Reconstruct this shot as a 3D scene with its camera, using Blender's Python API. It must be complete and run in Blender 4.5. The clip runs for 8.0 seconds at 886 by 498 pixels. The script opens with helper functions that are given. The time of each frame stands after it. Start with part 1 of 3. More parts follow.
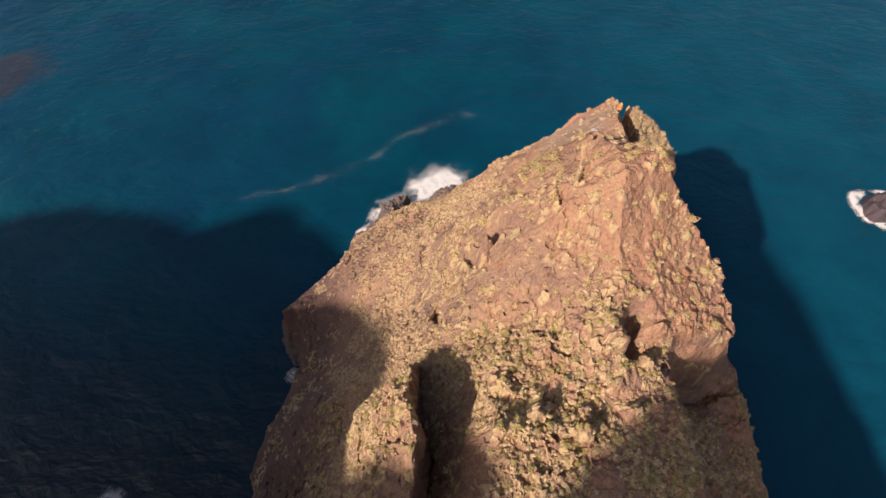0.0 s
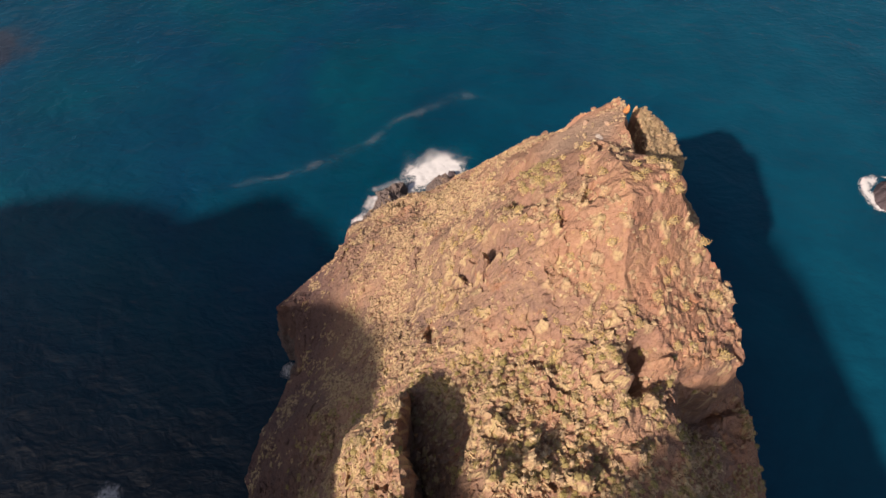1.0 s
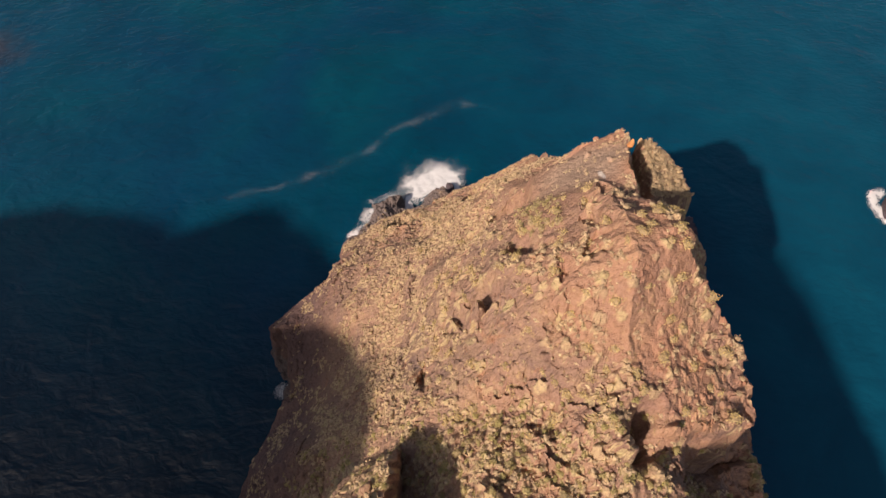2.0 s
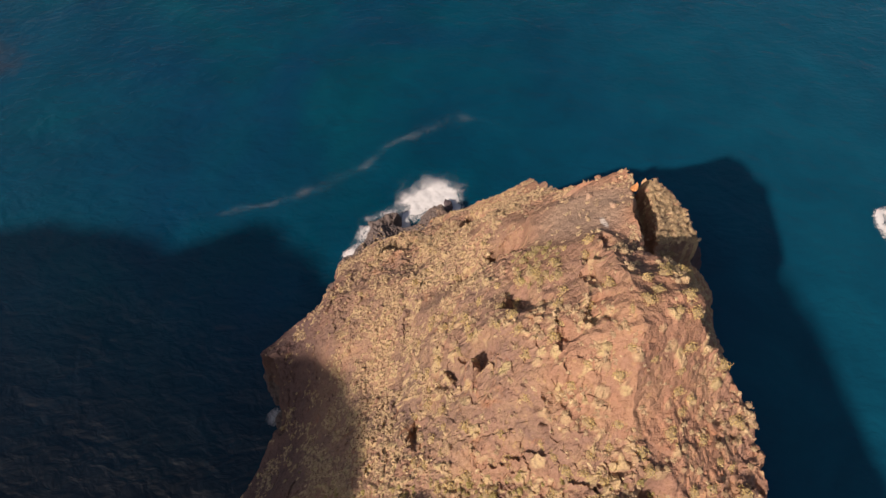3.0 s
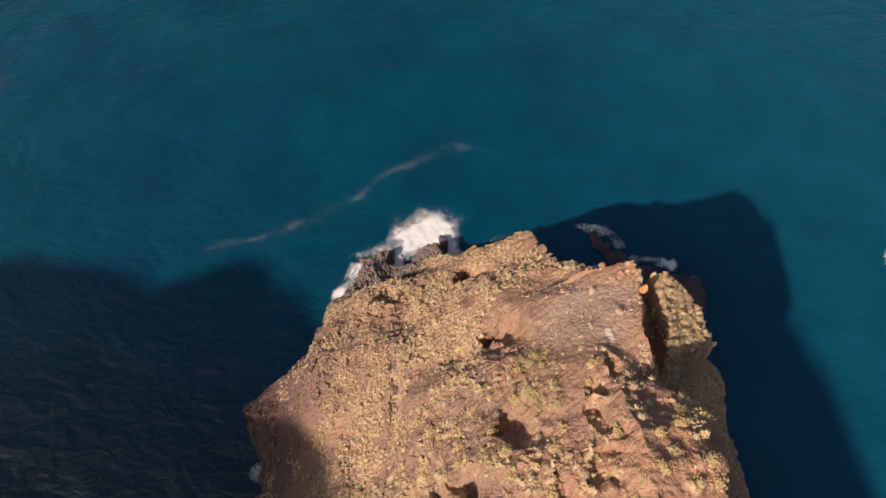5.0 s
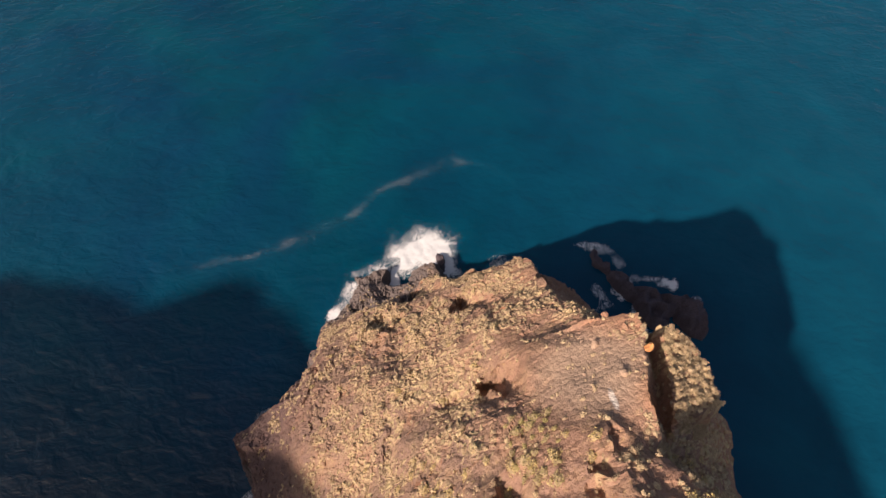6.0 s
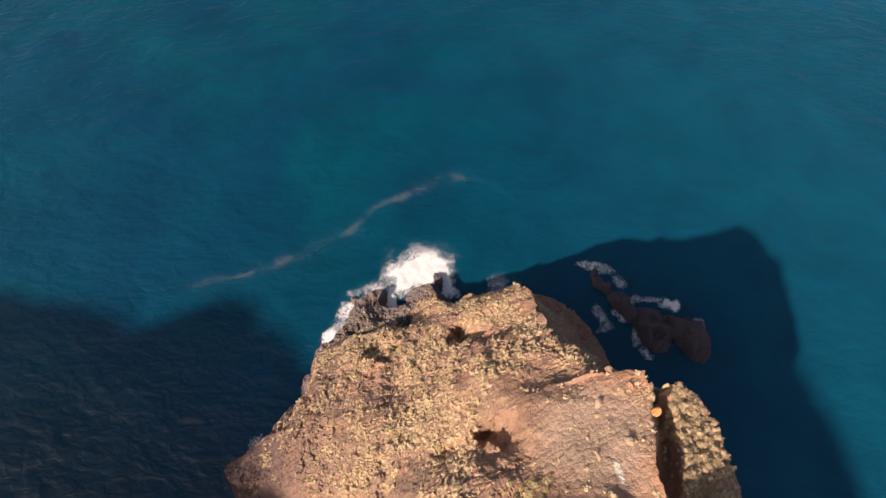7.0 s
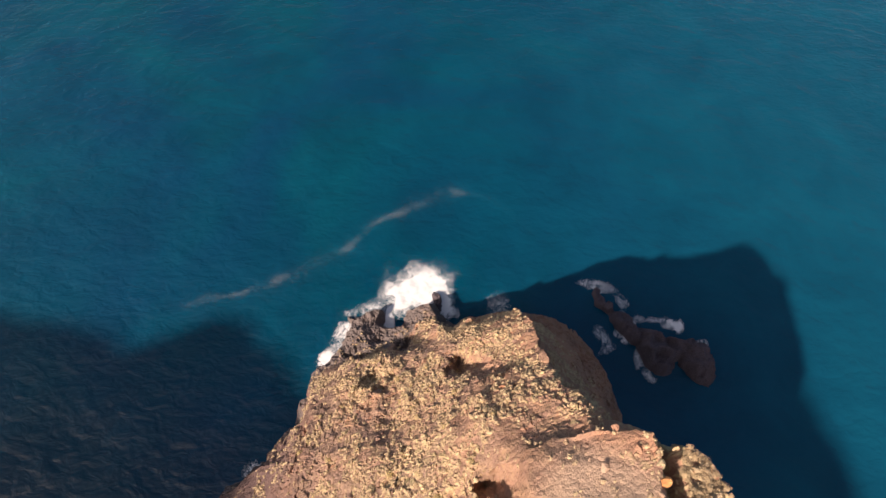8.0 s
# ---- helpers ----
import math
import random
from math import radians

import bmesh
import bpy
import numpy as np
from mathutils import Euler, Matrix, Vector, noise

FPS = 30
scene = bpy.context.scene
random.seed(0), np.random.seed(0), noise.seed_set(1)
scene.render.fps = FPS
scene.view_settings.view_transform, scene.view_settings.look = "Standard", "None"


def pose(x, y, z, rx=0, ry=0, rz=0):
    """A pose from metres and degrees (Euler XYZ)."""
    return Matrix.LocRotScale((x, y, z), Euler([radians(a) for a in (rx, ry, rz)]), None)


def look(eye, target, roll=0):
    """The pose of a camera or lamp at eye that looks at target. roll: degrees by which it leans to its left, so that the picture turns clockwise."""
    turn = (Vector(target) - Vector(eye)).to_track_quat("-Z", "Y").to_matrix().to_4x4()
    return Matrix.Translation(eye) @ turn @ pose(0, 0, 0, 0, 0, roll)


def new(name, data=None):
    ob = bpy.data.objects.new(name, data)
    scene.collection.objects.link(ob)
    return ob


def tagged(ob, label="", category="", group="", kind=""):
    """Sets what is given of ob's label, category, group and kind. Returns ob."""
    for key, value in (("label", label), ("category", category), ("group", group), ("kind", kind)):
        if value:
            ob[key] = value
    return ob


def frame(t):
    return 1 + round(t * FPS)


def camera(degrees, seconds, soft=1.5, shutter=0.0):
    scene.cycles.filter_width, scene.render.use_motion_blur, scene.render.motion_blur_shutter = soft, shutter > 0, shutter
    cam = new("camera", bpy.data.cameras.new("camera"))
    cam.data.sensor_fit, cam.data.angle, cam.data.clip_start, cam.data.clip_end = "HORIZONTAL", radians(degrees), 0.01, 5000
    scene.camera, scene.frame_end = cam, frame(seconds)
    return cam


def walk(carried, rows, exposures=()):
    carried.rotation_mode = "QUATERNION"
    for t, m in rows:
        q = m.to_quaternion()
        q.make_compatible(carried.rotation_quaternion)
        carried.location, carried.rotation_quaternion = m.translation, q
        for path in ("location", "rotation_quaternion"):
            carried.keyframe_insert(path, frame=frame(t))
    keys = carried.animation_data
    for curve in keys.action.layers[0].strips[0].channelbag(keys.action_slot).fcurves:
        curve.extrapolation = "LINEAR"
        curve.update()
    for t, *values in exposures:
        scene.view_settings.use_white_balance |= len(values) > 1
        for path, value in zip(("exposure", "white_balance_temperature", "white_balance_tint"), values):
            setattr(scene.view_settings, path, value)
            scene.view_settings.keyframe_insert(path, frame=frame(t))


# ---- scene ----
cam = camera(83.5, 8.0)
PATH = [
    (0, (-0.093, -0.443, 148.924), (-0.1, 0.664, 147.257), -1.4),
    (0.5, (0.552, 3.513, 148.82), (0.54, 4.57, 147.122), -1.7),
    (1, (1.164, 7.437, 148.755), (1.149, 8.445, 147.028), -1.9),
    (1.5, (1.743, 11.329, 148.725), (1.726, 12.322, 146.988), -2.0),
    (3, (3.267, 22.823, 148.819), (3.249, 23.815, 147.082), -1.8),
    (3.5, (3.703, 26.594, 148.903), (3.686, 27.586, 147.167), -1.7),
    (4, (4.1, 30.334, 149.009), (4.085, 31.327, 147.273), -1.5),
    (4.5, (4.46, 34.045, 149.134), (4.446, 35.037, 147.397), -1.3),
    (6, (5.299, 45.001, 149.597), (5.292, 45.991, 147.859), -0.7),
    (6.5, (5.496, 48.596, 149.771), (5.492, 49.585, 148.033), -0.5),
    (7, (5.651, 52.161, 149.951), (5.649, 53.151, 148.214), -0.3),
    (7.5, (5.763, 55.698, 150.135), (5.762, 56.687, 148.396), -0.2),
    (8, (5.831, 59.208, 150.318), (5.831, 60.196, 148.58), -0.1),
]
walk(cam, [(t, look(eye, target, roll)) for t, eye, target, roll in PATH],
     exposures=[(0, 0.13, 6300, 15), (1.5, 0.03, 6300, 15), (3.5, -0.1, 6300, 15), (4.5, 0.0, 6300, 15), (6.5, 0.3, 6300, 15), (8, 0.52, 6300, 15)])

# ---- world, sun ----
SUN = Vector((-0.90, -0.86, 1.0)).normalized()          # towards the sun
world = bpy.data.worlds.new("sky")
scene.world = world
world.use_nodes = True
wn = world.node_tree.nodes
sky = wn.new("ShaderNodeTexSky")
sky.sky_type, sky.sun_disc = "NISHITA", False
sky.air_density, sky.dust_density, sky.ozone_density = 0.9, 4.0, 0.6
sky.sun_elevation, sky.sun_rotation = math.asin(SUN.z), math.atan2(SUN.x, SUN.y)
wn["Background"].inputs["Strength"].default_value = 0.08
world.node_tree.links.new(sky.outputs["Color"], wn["Background"].inputs["Color"])
lamp = bpy.data.lights.new("sun", "SUN")
lamp.energy, lamp.angle, lamp.color = 5.35, radians(1.2), (1.0, 0.84, 0.70)
sun_ob = new("sun", lamp)
sun_ob.matrix_world = Matrix.Translation((0, 0, 400)) @ SUN.to_track_quat("Z", "Y").to_matrix().to_4x4()


# ---- noise in numpy ----
def lattice(ix, iy, iz, seed):
    h = (ix * 374761393 + iy * 668265263 + iz * 2147483647 + seed * 1274126177) & 0xFFFFFFFF
    h = ((h ^ (h >> 13)) * 1274126177) & 0xFFFFFFFF
    h = ((h ^ (h >> 16)) * 2246822519) & 0xFFFFFFFF
    return ((h ^ (h >> 15)) & 0xFFFFFF) / float(0xFFFFFF) * 2 - 1


def vnoise(x, y, z, seed=0):
    """Smooth value noise, -1 to 1."""
    fx, fy, fz = np.floor(x), np.floor(y), np.floor(z)
    ix, iy, iz = fx.astype(np.int64), fy.astype(np.int64), fz.astype(np.int64)
    u, v, w = x - fx, y - fy, z - fz
    u, v, w = (a * a * a * (a * (a * 6 - 15) + 10) for a in (u, v, w))
    out = 0
    for dx in (0, 1):
        for dy in (0, 1):
            for dz in (0, 1):
                wt = (u if dx else 1 - u) * (v if dy else 1 - v) * (w if dz else 1 - w)
                out = out + wt * lattice(ix + dx, iy + dy, iz + dz, seed)
    return out


def fbm(x, y, z, size, octaves, seed=0, gain=0.5, ridged=False):
    out, amp = 0, 1.0
    for k in range(octaves):
        s = 2.03 ** k / size
        n = vnoise(x * s + 17.3 * k, y * s - 9.1 * k, z * s + 5.7 * k, seed + k)
        out = out + amp * ((1 - 2 * np.abs(n)) if ridged else n)
        amp *= gain
    return out


def cells(x, y, size, seed):
    """Distance to the nearest and second nearest jittered cell centre, and the cell's random value."""
    gx, gy = np.floor(x / size).astype(np.int64), np.floor(y / size).astype(np.int64)
    a, b, r = np.full(x.shape, 9e9), np.full(x.shape, 9e9), np.zeros(x.shape)
    zero = np.zeros_like(gx)
    for dx in (-1, 0, 1):
        for dy in (-1, 0, 1):
            cx, cy = gx + dx, gy + dy
            px = (cx + 0.5 + 0.45 * lattice(cx, cy, zero, seed)) * size
            py = (cy + 0.5 + 0.45 * lattice(cx, cy, zero, seed + 1)) * size
            d = np.hypot(x - px, y - py)
            near = d < a
            b = np.where(near, a, np.minimum(b, d))
            r = np.where(near, lattice(cx, cy, zero, seed + 2), r)
            a = np.minimum(a, d)
    return a, b, r


def ramp(v, lo, hi):
    t = np.clip((v - lo) / (hi - lo), 0, 1)
    return t * t * (3 - 2 * t)


# ---- materials ----
def material(name):
    m = bpy.data.materials.new(name)
    m.use_nodes = True
    return m, m.node_tree.nodes, m.node_tree.links, m.node_tree.nodes["Principled BSDF"]


def node(ns, kind, **values):
    n = ns.new(kind)
    for key, value in values.items():
        n.inputs[key.replace("_", " ")].default_value = value
    return n


def noise_node(ns, ls, co, scale, detail=6, rough=0.6, distort=0.0):
    n = node(ns, "ShaderNodeTexNoise", Scale=scale, Detail=detail, Roughness=rough, Distortion=distort)
    ls.new(co, n.inputs["Vector"])
    return n.outputs["Fac"]


def stops(ns, ls, fac, rows):
    r = ns.new("ShaderNodeValToRGB")
    els = r.color_ramp.elements
    while len(els) < len(rows):
        els.new(0.5)
    for e, (p, c) in zip(els, rows):
        e.position = p
        e.color = (*c, 1) if len(c) == 3 else c
    ls.new(fac, r.inputs["Fac"])
    return r.outputs["Color"]


def mix(ns, ls, fac, a, b, blend="MIX"):
    m = ns.new("ShaderNodeMix")
    m.data_type, m.blend_type = "RGBA", blend
    for sock, v in ((m.inputs[0], fac), (m.inputs[6], a), (m.inputs[7], b)):
        if isinstance(v, bpy.types.NodeSocket):
            ls.new(v, sock)
        else:
            sock.default_value = v if isinstance(v, (int, float)) else (*v, 1)
    return m.outputs[2]


def calc(ns, ls, op, a, b=0.0, clamp=False):
    m = ns.new("ShaderNodeMath")
    m.operation, m.use_clamp = op, clamp
    for sock, v in zip(m.inputs, (a, b)):
        if isinstance(v, bpy.types.NodeSocket):
            ls.new(v, sock)
        else:
            sock.default_value = v
    return m.outputs[0]


BLACK, WHITE = (0, 0, 0), (1, 1, 1)


def make_rock(name, wet=8.5, dark=False):
    """Weathered volcanic rock: ochre and rust on brown, black lava in the splash zone."""
    m, ns, ls, bsdf = material(name)
    co = ns.new("ShaderNodeNewGeometry").outputs["Position"]
    big = noise_node(ns, ls, co, 0.06, 6, 0.6, 0.6)
    mid = noise_node(ns, ls, co, 0.35, 8, 0.65, 0.3)
    fine = noise_node(ns, ls, co, 2.2, 8, 0.7)
    col = stops(ns, ls, big, [(0.32, (0.200, 0.130, 0.104)), (0.44, (0.285, 0.176, 0.128)), (0.57, (0.355, 0.206, 0.134)), (0.70, (0.250, 0.163, 0.132))])
    col = mix(ns, ls, stops(ns, ls, mid, [(0.42, BLACK), (0.62, (0.750, 0.750, 0.705))]), col, (0.385, 0.252, 0.155))
    col = mix(ns, ls, stops(ns, ls, noise_node(ns, ls, co, 0.13, 5, 0.55, 1.0), [(0.55, BLACK), (0.68, (0.700, 0.700, 0.658))]), col, (0.256, 0.162, 0.125))
    col = mix(ns, ls, stops(ns, ls, noise_node(ns, ls, co, 0.22, 6, 0.6, 0.8), [(0.60, BLACK), (0.72, (0.550, 0.550, 0.517))]), col, (0.435, 0.170, 0.066))
    # fine speckle of pale lichen and dry tufts
    v = node(ns, "ShaderNodeTexVoronoi", Scale=1.1, Randomness=1.0)
    ls.new(co, v.inputs["Vector"])
    spot = stops(ns, ls, calc(ns, ls, "ADD", v.outputs["Distance"], calc(ns, ls, "MULTIPLY", fine, 0.6)), [(0.46, WHITE), (0.60, BLACK)])
    spot = calc(ns, ls, "MULTIPLY", spot, stops(ns, ls, mid, [(0.40, (0.100, 0.100, 0.094)), (0.60, WHITE)]))
    col = mix(ns, ls, calc(ns, ls, "MULTIPLY", spot, 0.7), col, (0.480, 0.332, 0.164))
    col = mix(ns, ls, 0.85, col, stops(ns, ls, fine, [(0.28, (0.418, 0.376, 0.349)), (0.46, (0.920, 0.910, 0.855)), (0.56, (1.04, 1.04, 1.04)), (0.72, (1.25, 1.22, 1.18))]), "MULTIPLY")
    # rust in the seaward beds, and one pale streak of droppings on the slab
    sep0 = ns.new("ShaderNodeSeparateXYZ")
    ls.new(co, sep0.inputs[0])
    rust = node(ns, "ShaderNodeMapRange")
    for key, value in (("From Min", 4.0), ("From Max", 30.0), ("To Min", 0.0), ("To Max", 0.48)):
        rust.inputs[key].default_value = value
    ls.new(sep0.outputs["X"], rust.inputs["Value"])
    col = mix(ns, ls, calc(ns, ls, "MULTIPLY", rust.outputs[0], stops(ns, ls, big, [(0.35, (0.3, 0.3, 0.3)), (0.6, WHITE)])), col, (0.465, 0.223, 0.126))
    for place, size, hue, lo, hi in (((28.6, 58.0, 94), (0.271, 0.252, 0.141), (0.512, 0.195, 0.063), 0.4, 1.0), ((22.6, 62.0, 91), (0.133, 0.122, 0.031), (0.469, 0.320, 0.216), 0.5, 1.15), ((23.6, 57.5, 95), (2.2, 0.55, 0.2), (0.75, 0.66, 0.56), 0.5, 0.9)):
        q = node(ns, "ShaderNodeMapping")
        q.inputs["Scale"].default_value = size
        q.inputs["Location"].default_value = tuple(-a * b for a, b in zip(place, size))
        ls.new(co, q.inputs["Vector"])
        far = node(ns, "ShaderNodeVectorMath")
        far.operation = "LENGTH"
        ls.new(q.outputs[0], far.inputs[0])
        col = mix(ns, ls, stops(ns, ls, calc(ns, ls, "ADD", far.outputs["Value"], calc(ns, ls, "MULTIPLY", calc(ns, ls, "SUBTRACT", fine, 0.5), 0.8)), [(lo, (0.8, 0.8, 0.8)), (hi, BLACK)]), col, hue)
    # darker beds on the weather side, away from the rust, with shade painted in
    beds_shade = node(ns, "ShaderNodeMapRange")
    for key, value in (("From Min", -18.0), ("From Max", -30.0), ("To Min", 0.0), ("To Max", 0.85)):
        beds_shade.inputs[key].default_value = value
    ls.new(sep0.outputs["X"], beds_shade.inputs["Value"])
    col = mix(ns, ls, calc(ns, ls, "MULTIPLY", beds_shade.outputs[0], stops(ns, ls, mid, [(0.3, (0.6, 0.6, 0.6)), (0.6, WHITE)])), col, (0.105, 0.063, 0.060))
    # straw-coloured growth
    grow = ns.new("ShaderNodeAttribute")
    grow.attribute_name = "growth"
    tone = ns.new("ShaderNodeAttribute")
    tone.attribute_name = "tone"
    straw = stops(ns, ls, calc(ns, ls, "ADD", calc(ns, ls, "MULTIPLY", tone.outputs["Fac"], 0.35), noise_node(ns, ls, co, 0.28, 4, 0.6)), [(0.2, (0.430, 0.300, 0.170)), (0.45, (0.490, 0.350, 0.195)), (0.65, (0.560, 0.415, 0.220)), (0.9, (0.48, 0.385, 0.18))])
    tuft = stops(ns, ls, noise_node(ns, ls, co, 2.6, 5, 0.7), [(0.34, (0.35, 0.35, 0.35)), (0.56, WHITE)])
    lump = stops(ns, ls, grow.outputs["Fac"], [(0.12, BLACK), (0.55, WHITE)])
    col = mix(ns, ls, calc(ns, ls, "MULTIPLY", calc(ns, ls, "MULTIPLY", lump, tuft), 0.9), col, straw)
    # splash zone
    sep = ns.new("ShaderNodeSeparateXYZ")
    ls.new(co, sep.inputs[0])
    edge = calc(ns, ls, "ADD", sep.outputs["Z"], calc(ns, ls, "MULTIPLY", calc(ns, ls, "SUBTRACT", mid, 0.5), -16.0))
    zone = node(ns, "ShaderNodeMapRange")
    for key, value in (("From Min", wet), ("From Max", wet + 3.5), ("To Min", 1.0), ("To Max", 0.0)):
        zone.inputs[key].default_value = value
    ls.new(edge, zone.inputs["Value"])
    lava = stops(ns, ls, fine, [(0.3, (0.075, 0.058, 0.052)), (0.7, (0.22, 0.172, 0.150))])
    if dark:
        lava = stops(ns, ls, fine, [(0.3, (0.050, 0.038, 0.043)), (0.7, (0.135, 0.105, 0.110))])
    flank = node(ns, "ShaderNodeMapRange")
    for key, value in (("From Min", 9.0), ("From Max", 20.0), ("To Min", 1.0), ("To Max", 0.15)):
        flank.inputs[key].default_value = value
    ls.new(sep.outputs["X"], flank.inputs["Value"])
    fac = 1.0 if dark else calc(ns, ls, "MULTIPLY", zone.outputs[0], flank.outputs[0])
    col = mix(ns, ls, fac, col, lava)
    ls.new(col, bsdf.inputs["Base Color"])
    bsdf.inputs["Roughness"].default_value = 0.9
    bsdf.inputs["Specular IOR Level"].default_value = 0.2
    v2 = node(ns, "ShaderNodeTexVoronoi", Scale=1.5, Randomness=1.0)
    v3 = node(ns, "ShaderNodeTexVoronoi", Scale=4.2, Randomness=1.0)
    for v in (v2, v3):
        ls.new(co, v.inputs["Vector"])
    grit = noise_node(ns, ls, co, 7.0, 5, 0.7)
    h = calc(ns, ls, "ADD", calc(ns, ls, "MULTIPLY", noise_node(ns, ls, co, 0.5, 9, 0.72), 0.6), calc(ns, ls, "MULTIPLY", grit, 0.22))
    h = calc(ns, ls, "SUBTRACT", h, calc(ns, ls, "MULTIPLY", calc(ns, ls, "POWER", v2.outputs["Distance"], 2.0), 0.45))
    h = calc(ns, ls, "SUBTRACT", h, calc(ns, ls, "MULTIPLY", calc(ns, ls, "POWER", v3.outputs["Distance"], 2.0), 0.20))
    b = node(ns, "ShaderNodeBump", Strength=0.6, Distance=0.55)
    ls.new(h, b.inputs["Height"])
    ls.new(b.outputs[0], bsdf.inputs["Normal"])
    return m


def make_water():
    m, ns, ls, bsdf = material("sea_water")
    co = ns.new("ShaderNodeNewGeometry").outputs["Position"]
    big = noise_node(ns, ls, co, 0.011, 4, 0.5, 0.8)
    col = stops(ns, ls, big, [(0.36, (0.001, 0.034, 0.071)), (0.5, (0.0004, 0.039, 0.070)), (0.64, (0.0002, 0.046, 0.071))])
    # paler over the shoals on the open side
    sep = ns.new("ShaderNodeSeparateXYZ")
    ls.new(co, sep.inputs[0])
    shoal = node(ns, "ShaderNodeMapRange")
    for key, value in (("From Min", 10.0), ("From Max", 130.0), ("To Min", 0.0), ("To Max", 1.0)):
        shoal.inputs[key].default_value = value
    ls.new(sep.outputs["X"], shoal.inputs["Value"])
    col = mix(ns, ls, shoal.outputs[0], col, (0.002, 0.052, 0.088))
    # shade painted into the colour: darker near and left, under the cliffs
    shaded = node(ns, "ShaderNodeMapRange")
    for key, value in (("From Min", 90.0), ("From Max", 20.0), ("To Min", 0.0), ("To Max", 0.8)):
        shaded.inputs[key].default_value = value
    ls.new(calc(ns, ls, "ADD", sep.outputs["Y"], calc(ns, ls, "MULTIPLY", calc(ns, ls, "MAXIMUM", sep.outputs["X"], 0.0), 2.0)), shaded.inputs["Value"])
    col = mix(ns, ls, shaded.outputs[0], col, (0.001, 0.008, 0.014))
    # a dark weed bed under the surface, far out
    far = node(ns, "ShaderNodeVectorMath")
    far.operation = "DISTANCE"
    far.inputs[1].default_value = (-208, 203, 0)
    ls.new(co, far.inputs[0])
    weed = calc(ns, ls, "ADD", calc(ns, ls, "MULTIPLY", far.outputs["Value"], 0.022), noise_node(ns, ls, co, 0.06, 5, 0.6))
    col = mix(ns, ls, stops(ns, ls, weed, [(0.75, (0.7, 0.7, 0.7)), (1.0, BLACK)]), col, (0.034, 0.030, 0.036))
    patch = noise_node(ns, ls, co, 0.035, 6, 0.6, 0.5)
    col = mix(ns, ls, 0.65, col, stops(ns, ls, patch, [(0.32, (0.72, 0.74, 0.78)), (0.5, (1, 1, 1)), (0.68, (1.3, 1.26, 1.2))]), "MULTIPLY")
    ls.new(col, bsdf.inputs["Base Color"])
    bsdf.inputs["Roughness"].default_value = 0.16
    bsdf.inputs["IOR"].default_value = 1.38
    # wind sea: long swell, waves across it, and ripples
    mp = node(ns, "ShaderNodeMapping")
    mp.inputs["Rotation"].default_value = (0, 0, radians(40))
    mp.inputs["Scale"].default_value = (0.7, 1.15, 1)
    ls.new(co, mp.inputs["Vector"])
    w1 = noise_node(ns, ls, mp.outputs[0], 0.09, 3, 0.5, 0.4)
    w2 = noise_node(ns, ls, mp.outputs[0], 0.27, 4, 0.55, 0.5)
    h = calc(ns, ls, "ADD", calc(ns, ls, "MULTIPLY", w1, 3.4), calc(ns, ls, "MULTIPLY", w2, 1.4))
    b = node(ns, "ShaderNodeBump", Strength=0.36, Distance=1.0)
    ls.new(h, b.inputs["Height"])
    ls.new(b.outputs[0], bsdf.inputs["Normal"])
    return m


def make_foam(name, scale, solid, thick, fade=0.16):
    """Broken white water: solid where the mesh's own 'cover' is high, torn into threads and specks towards its rim."""
    m, ns, ls, bsdf = material(name)
    co = ns.new("ShaderNodeNewGeometry").outputs["Position"]
    cov = ns.new("ShaderNodeAttribute")
    cov.attribute_name = "cover"
    n = noise_node(ns, ls, co, scale, 6, 0.65, 1.2)
    thread = noise_node(ns, ls, co, scale * 0.8, 4, 0.6, 2.2)
    thread = calc(ns, ls, "SUBTRACT", 1.0, calc(ns, ls, "MULTIPLY", calc(ns, ls, "ABSOLUTE", calc(ns, ls, "SUBTRACT", thread, 0.5)), 14.0), True)
    s = calc(ns, ls, "ADD", cov.outputs["Fac"], calc(ns, ls, "MULTIPLY", thread, 0.5))
    s = calc(ns, ls, "ADD", s, calc(ns, ls, "MULTIPLY", calc(ns, ls, "SUBTRACT", n, 0.5), 0.9))
    s = calc(ns, ls, "DIVIDE", s, 1.5, True)
    a = stops(ns, ls, s, [(max(solid - fade, 0.0) / 1.5, BLACK), (solid / 1.5, (thick, thick, thick))])
    a = calc(ns, ls, "MULTIPLY", a, calc(ns, ls, "MULTIPLY", cov.outputs["Fac"], 5.0, True), True)
    bsdf.inputs["Base Color"].default_value = (0.66, 0.645, 0.615, 1)
    bsdf.inputs["Roughness"].default_value = 0.7
    ls.new(a, bsdf.inputs["Alpha"])
    b = node(ns, "ShaderNodeBump", Strength=0.25, Distance=0.3)
    ls.new(n, b.inputs["Height"])
    ls.new(b.outputs[0], bsdf.inputs["Normal"])
    return m


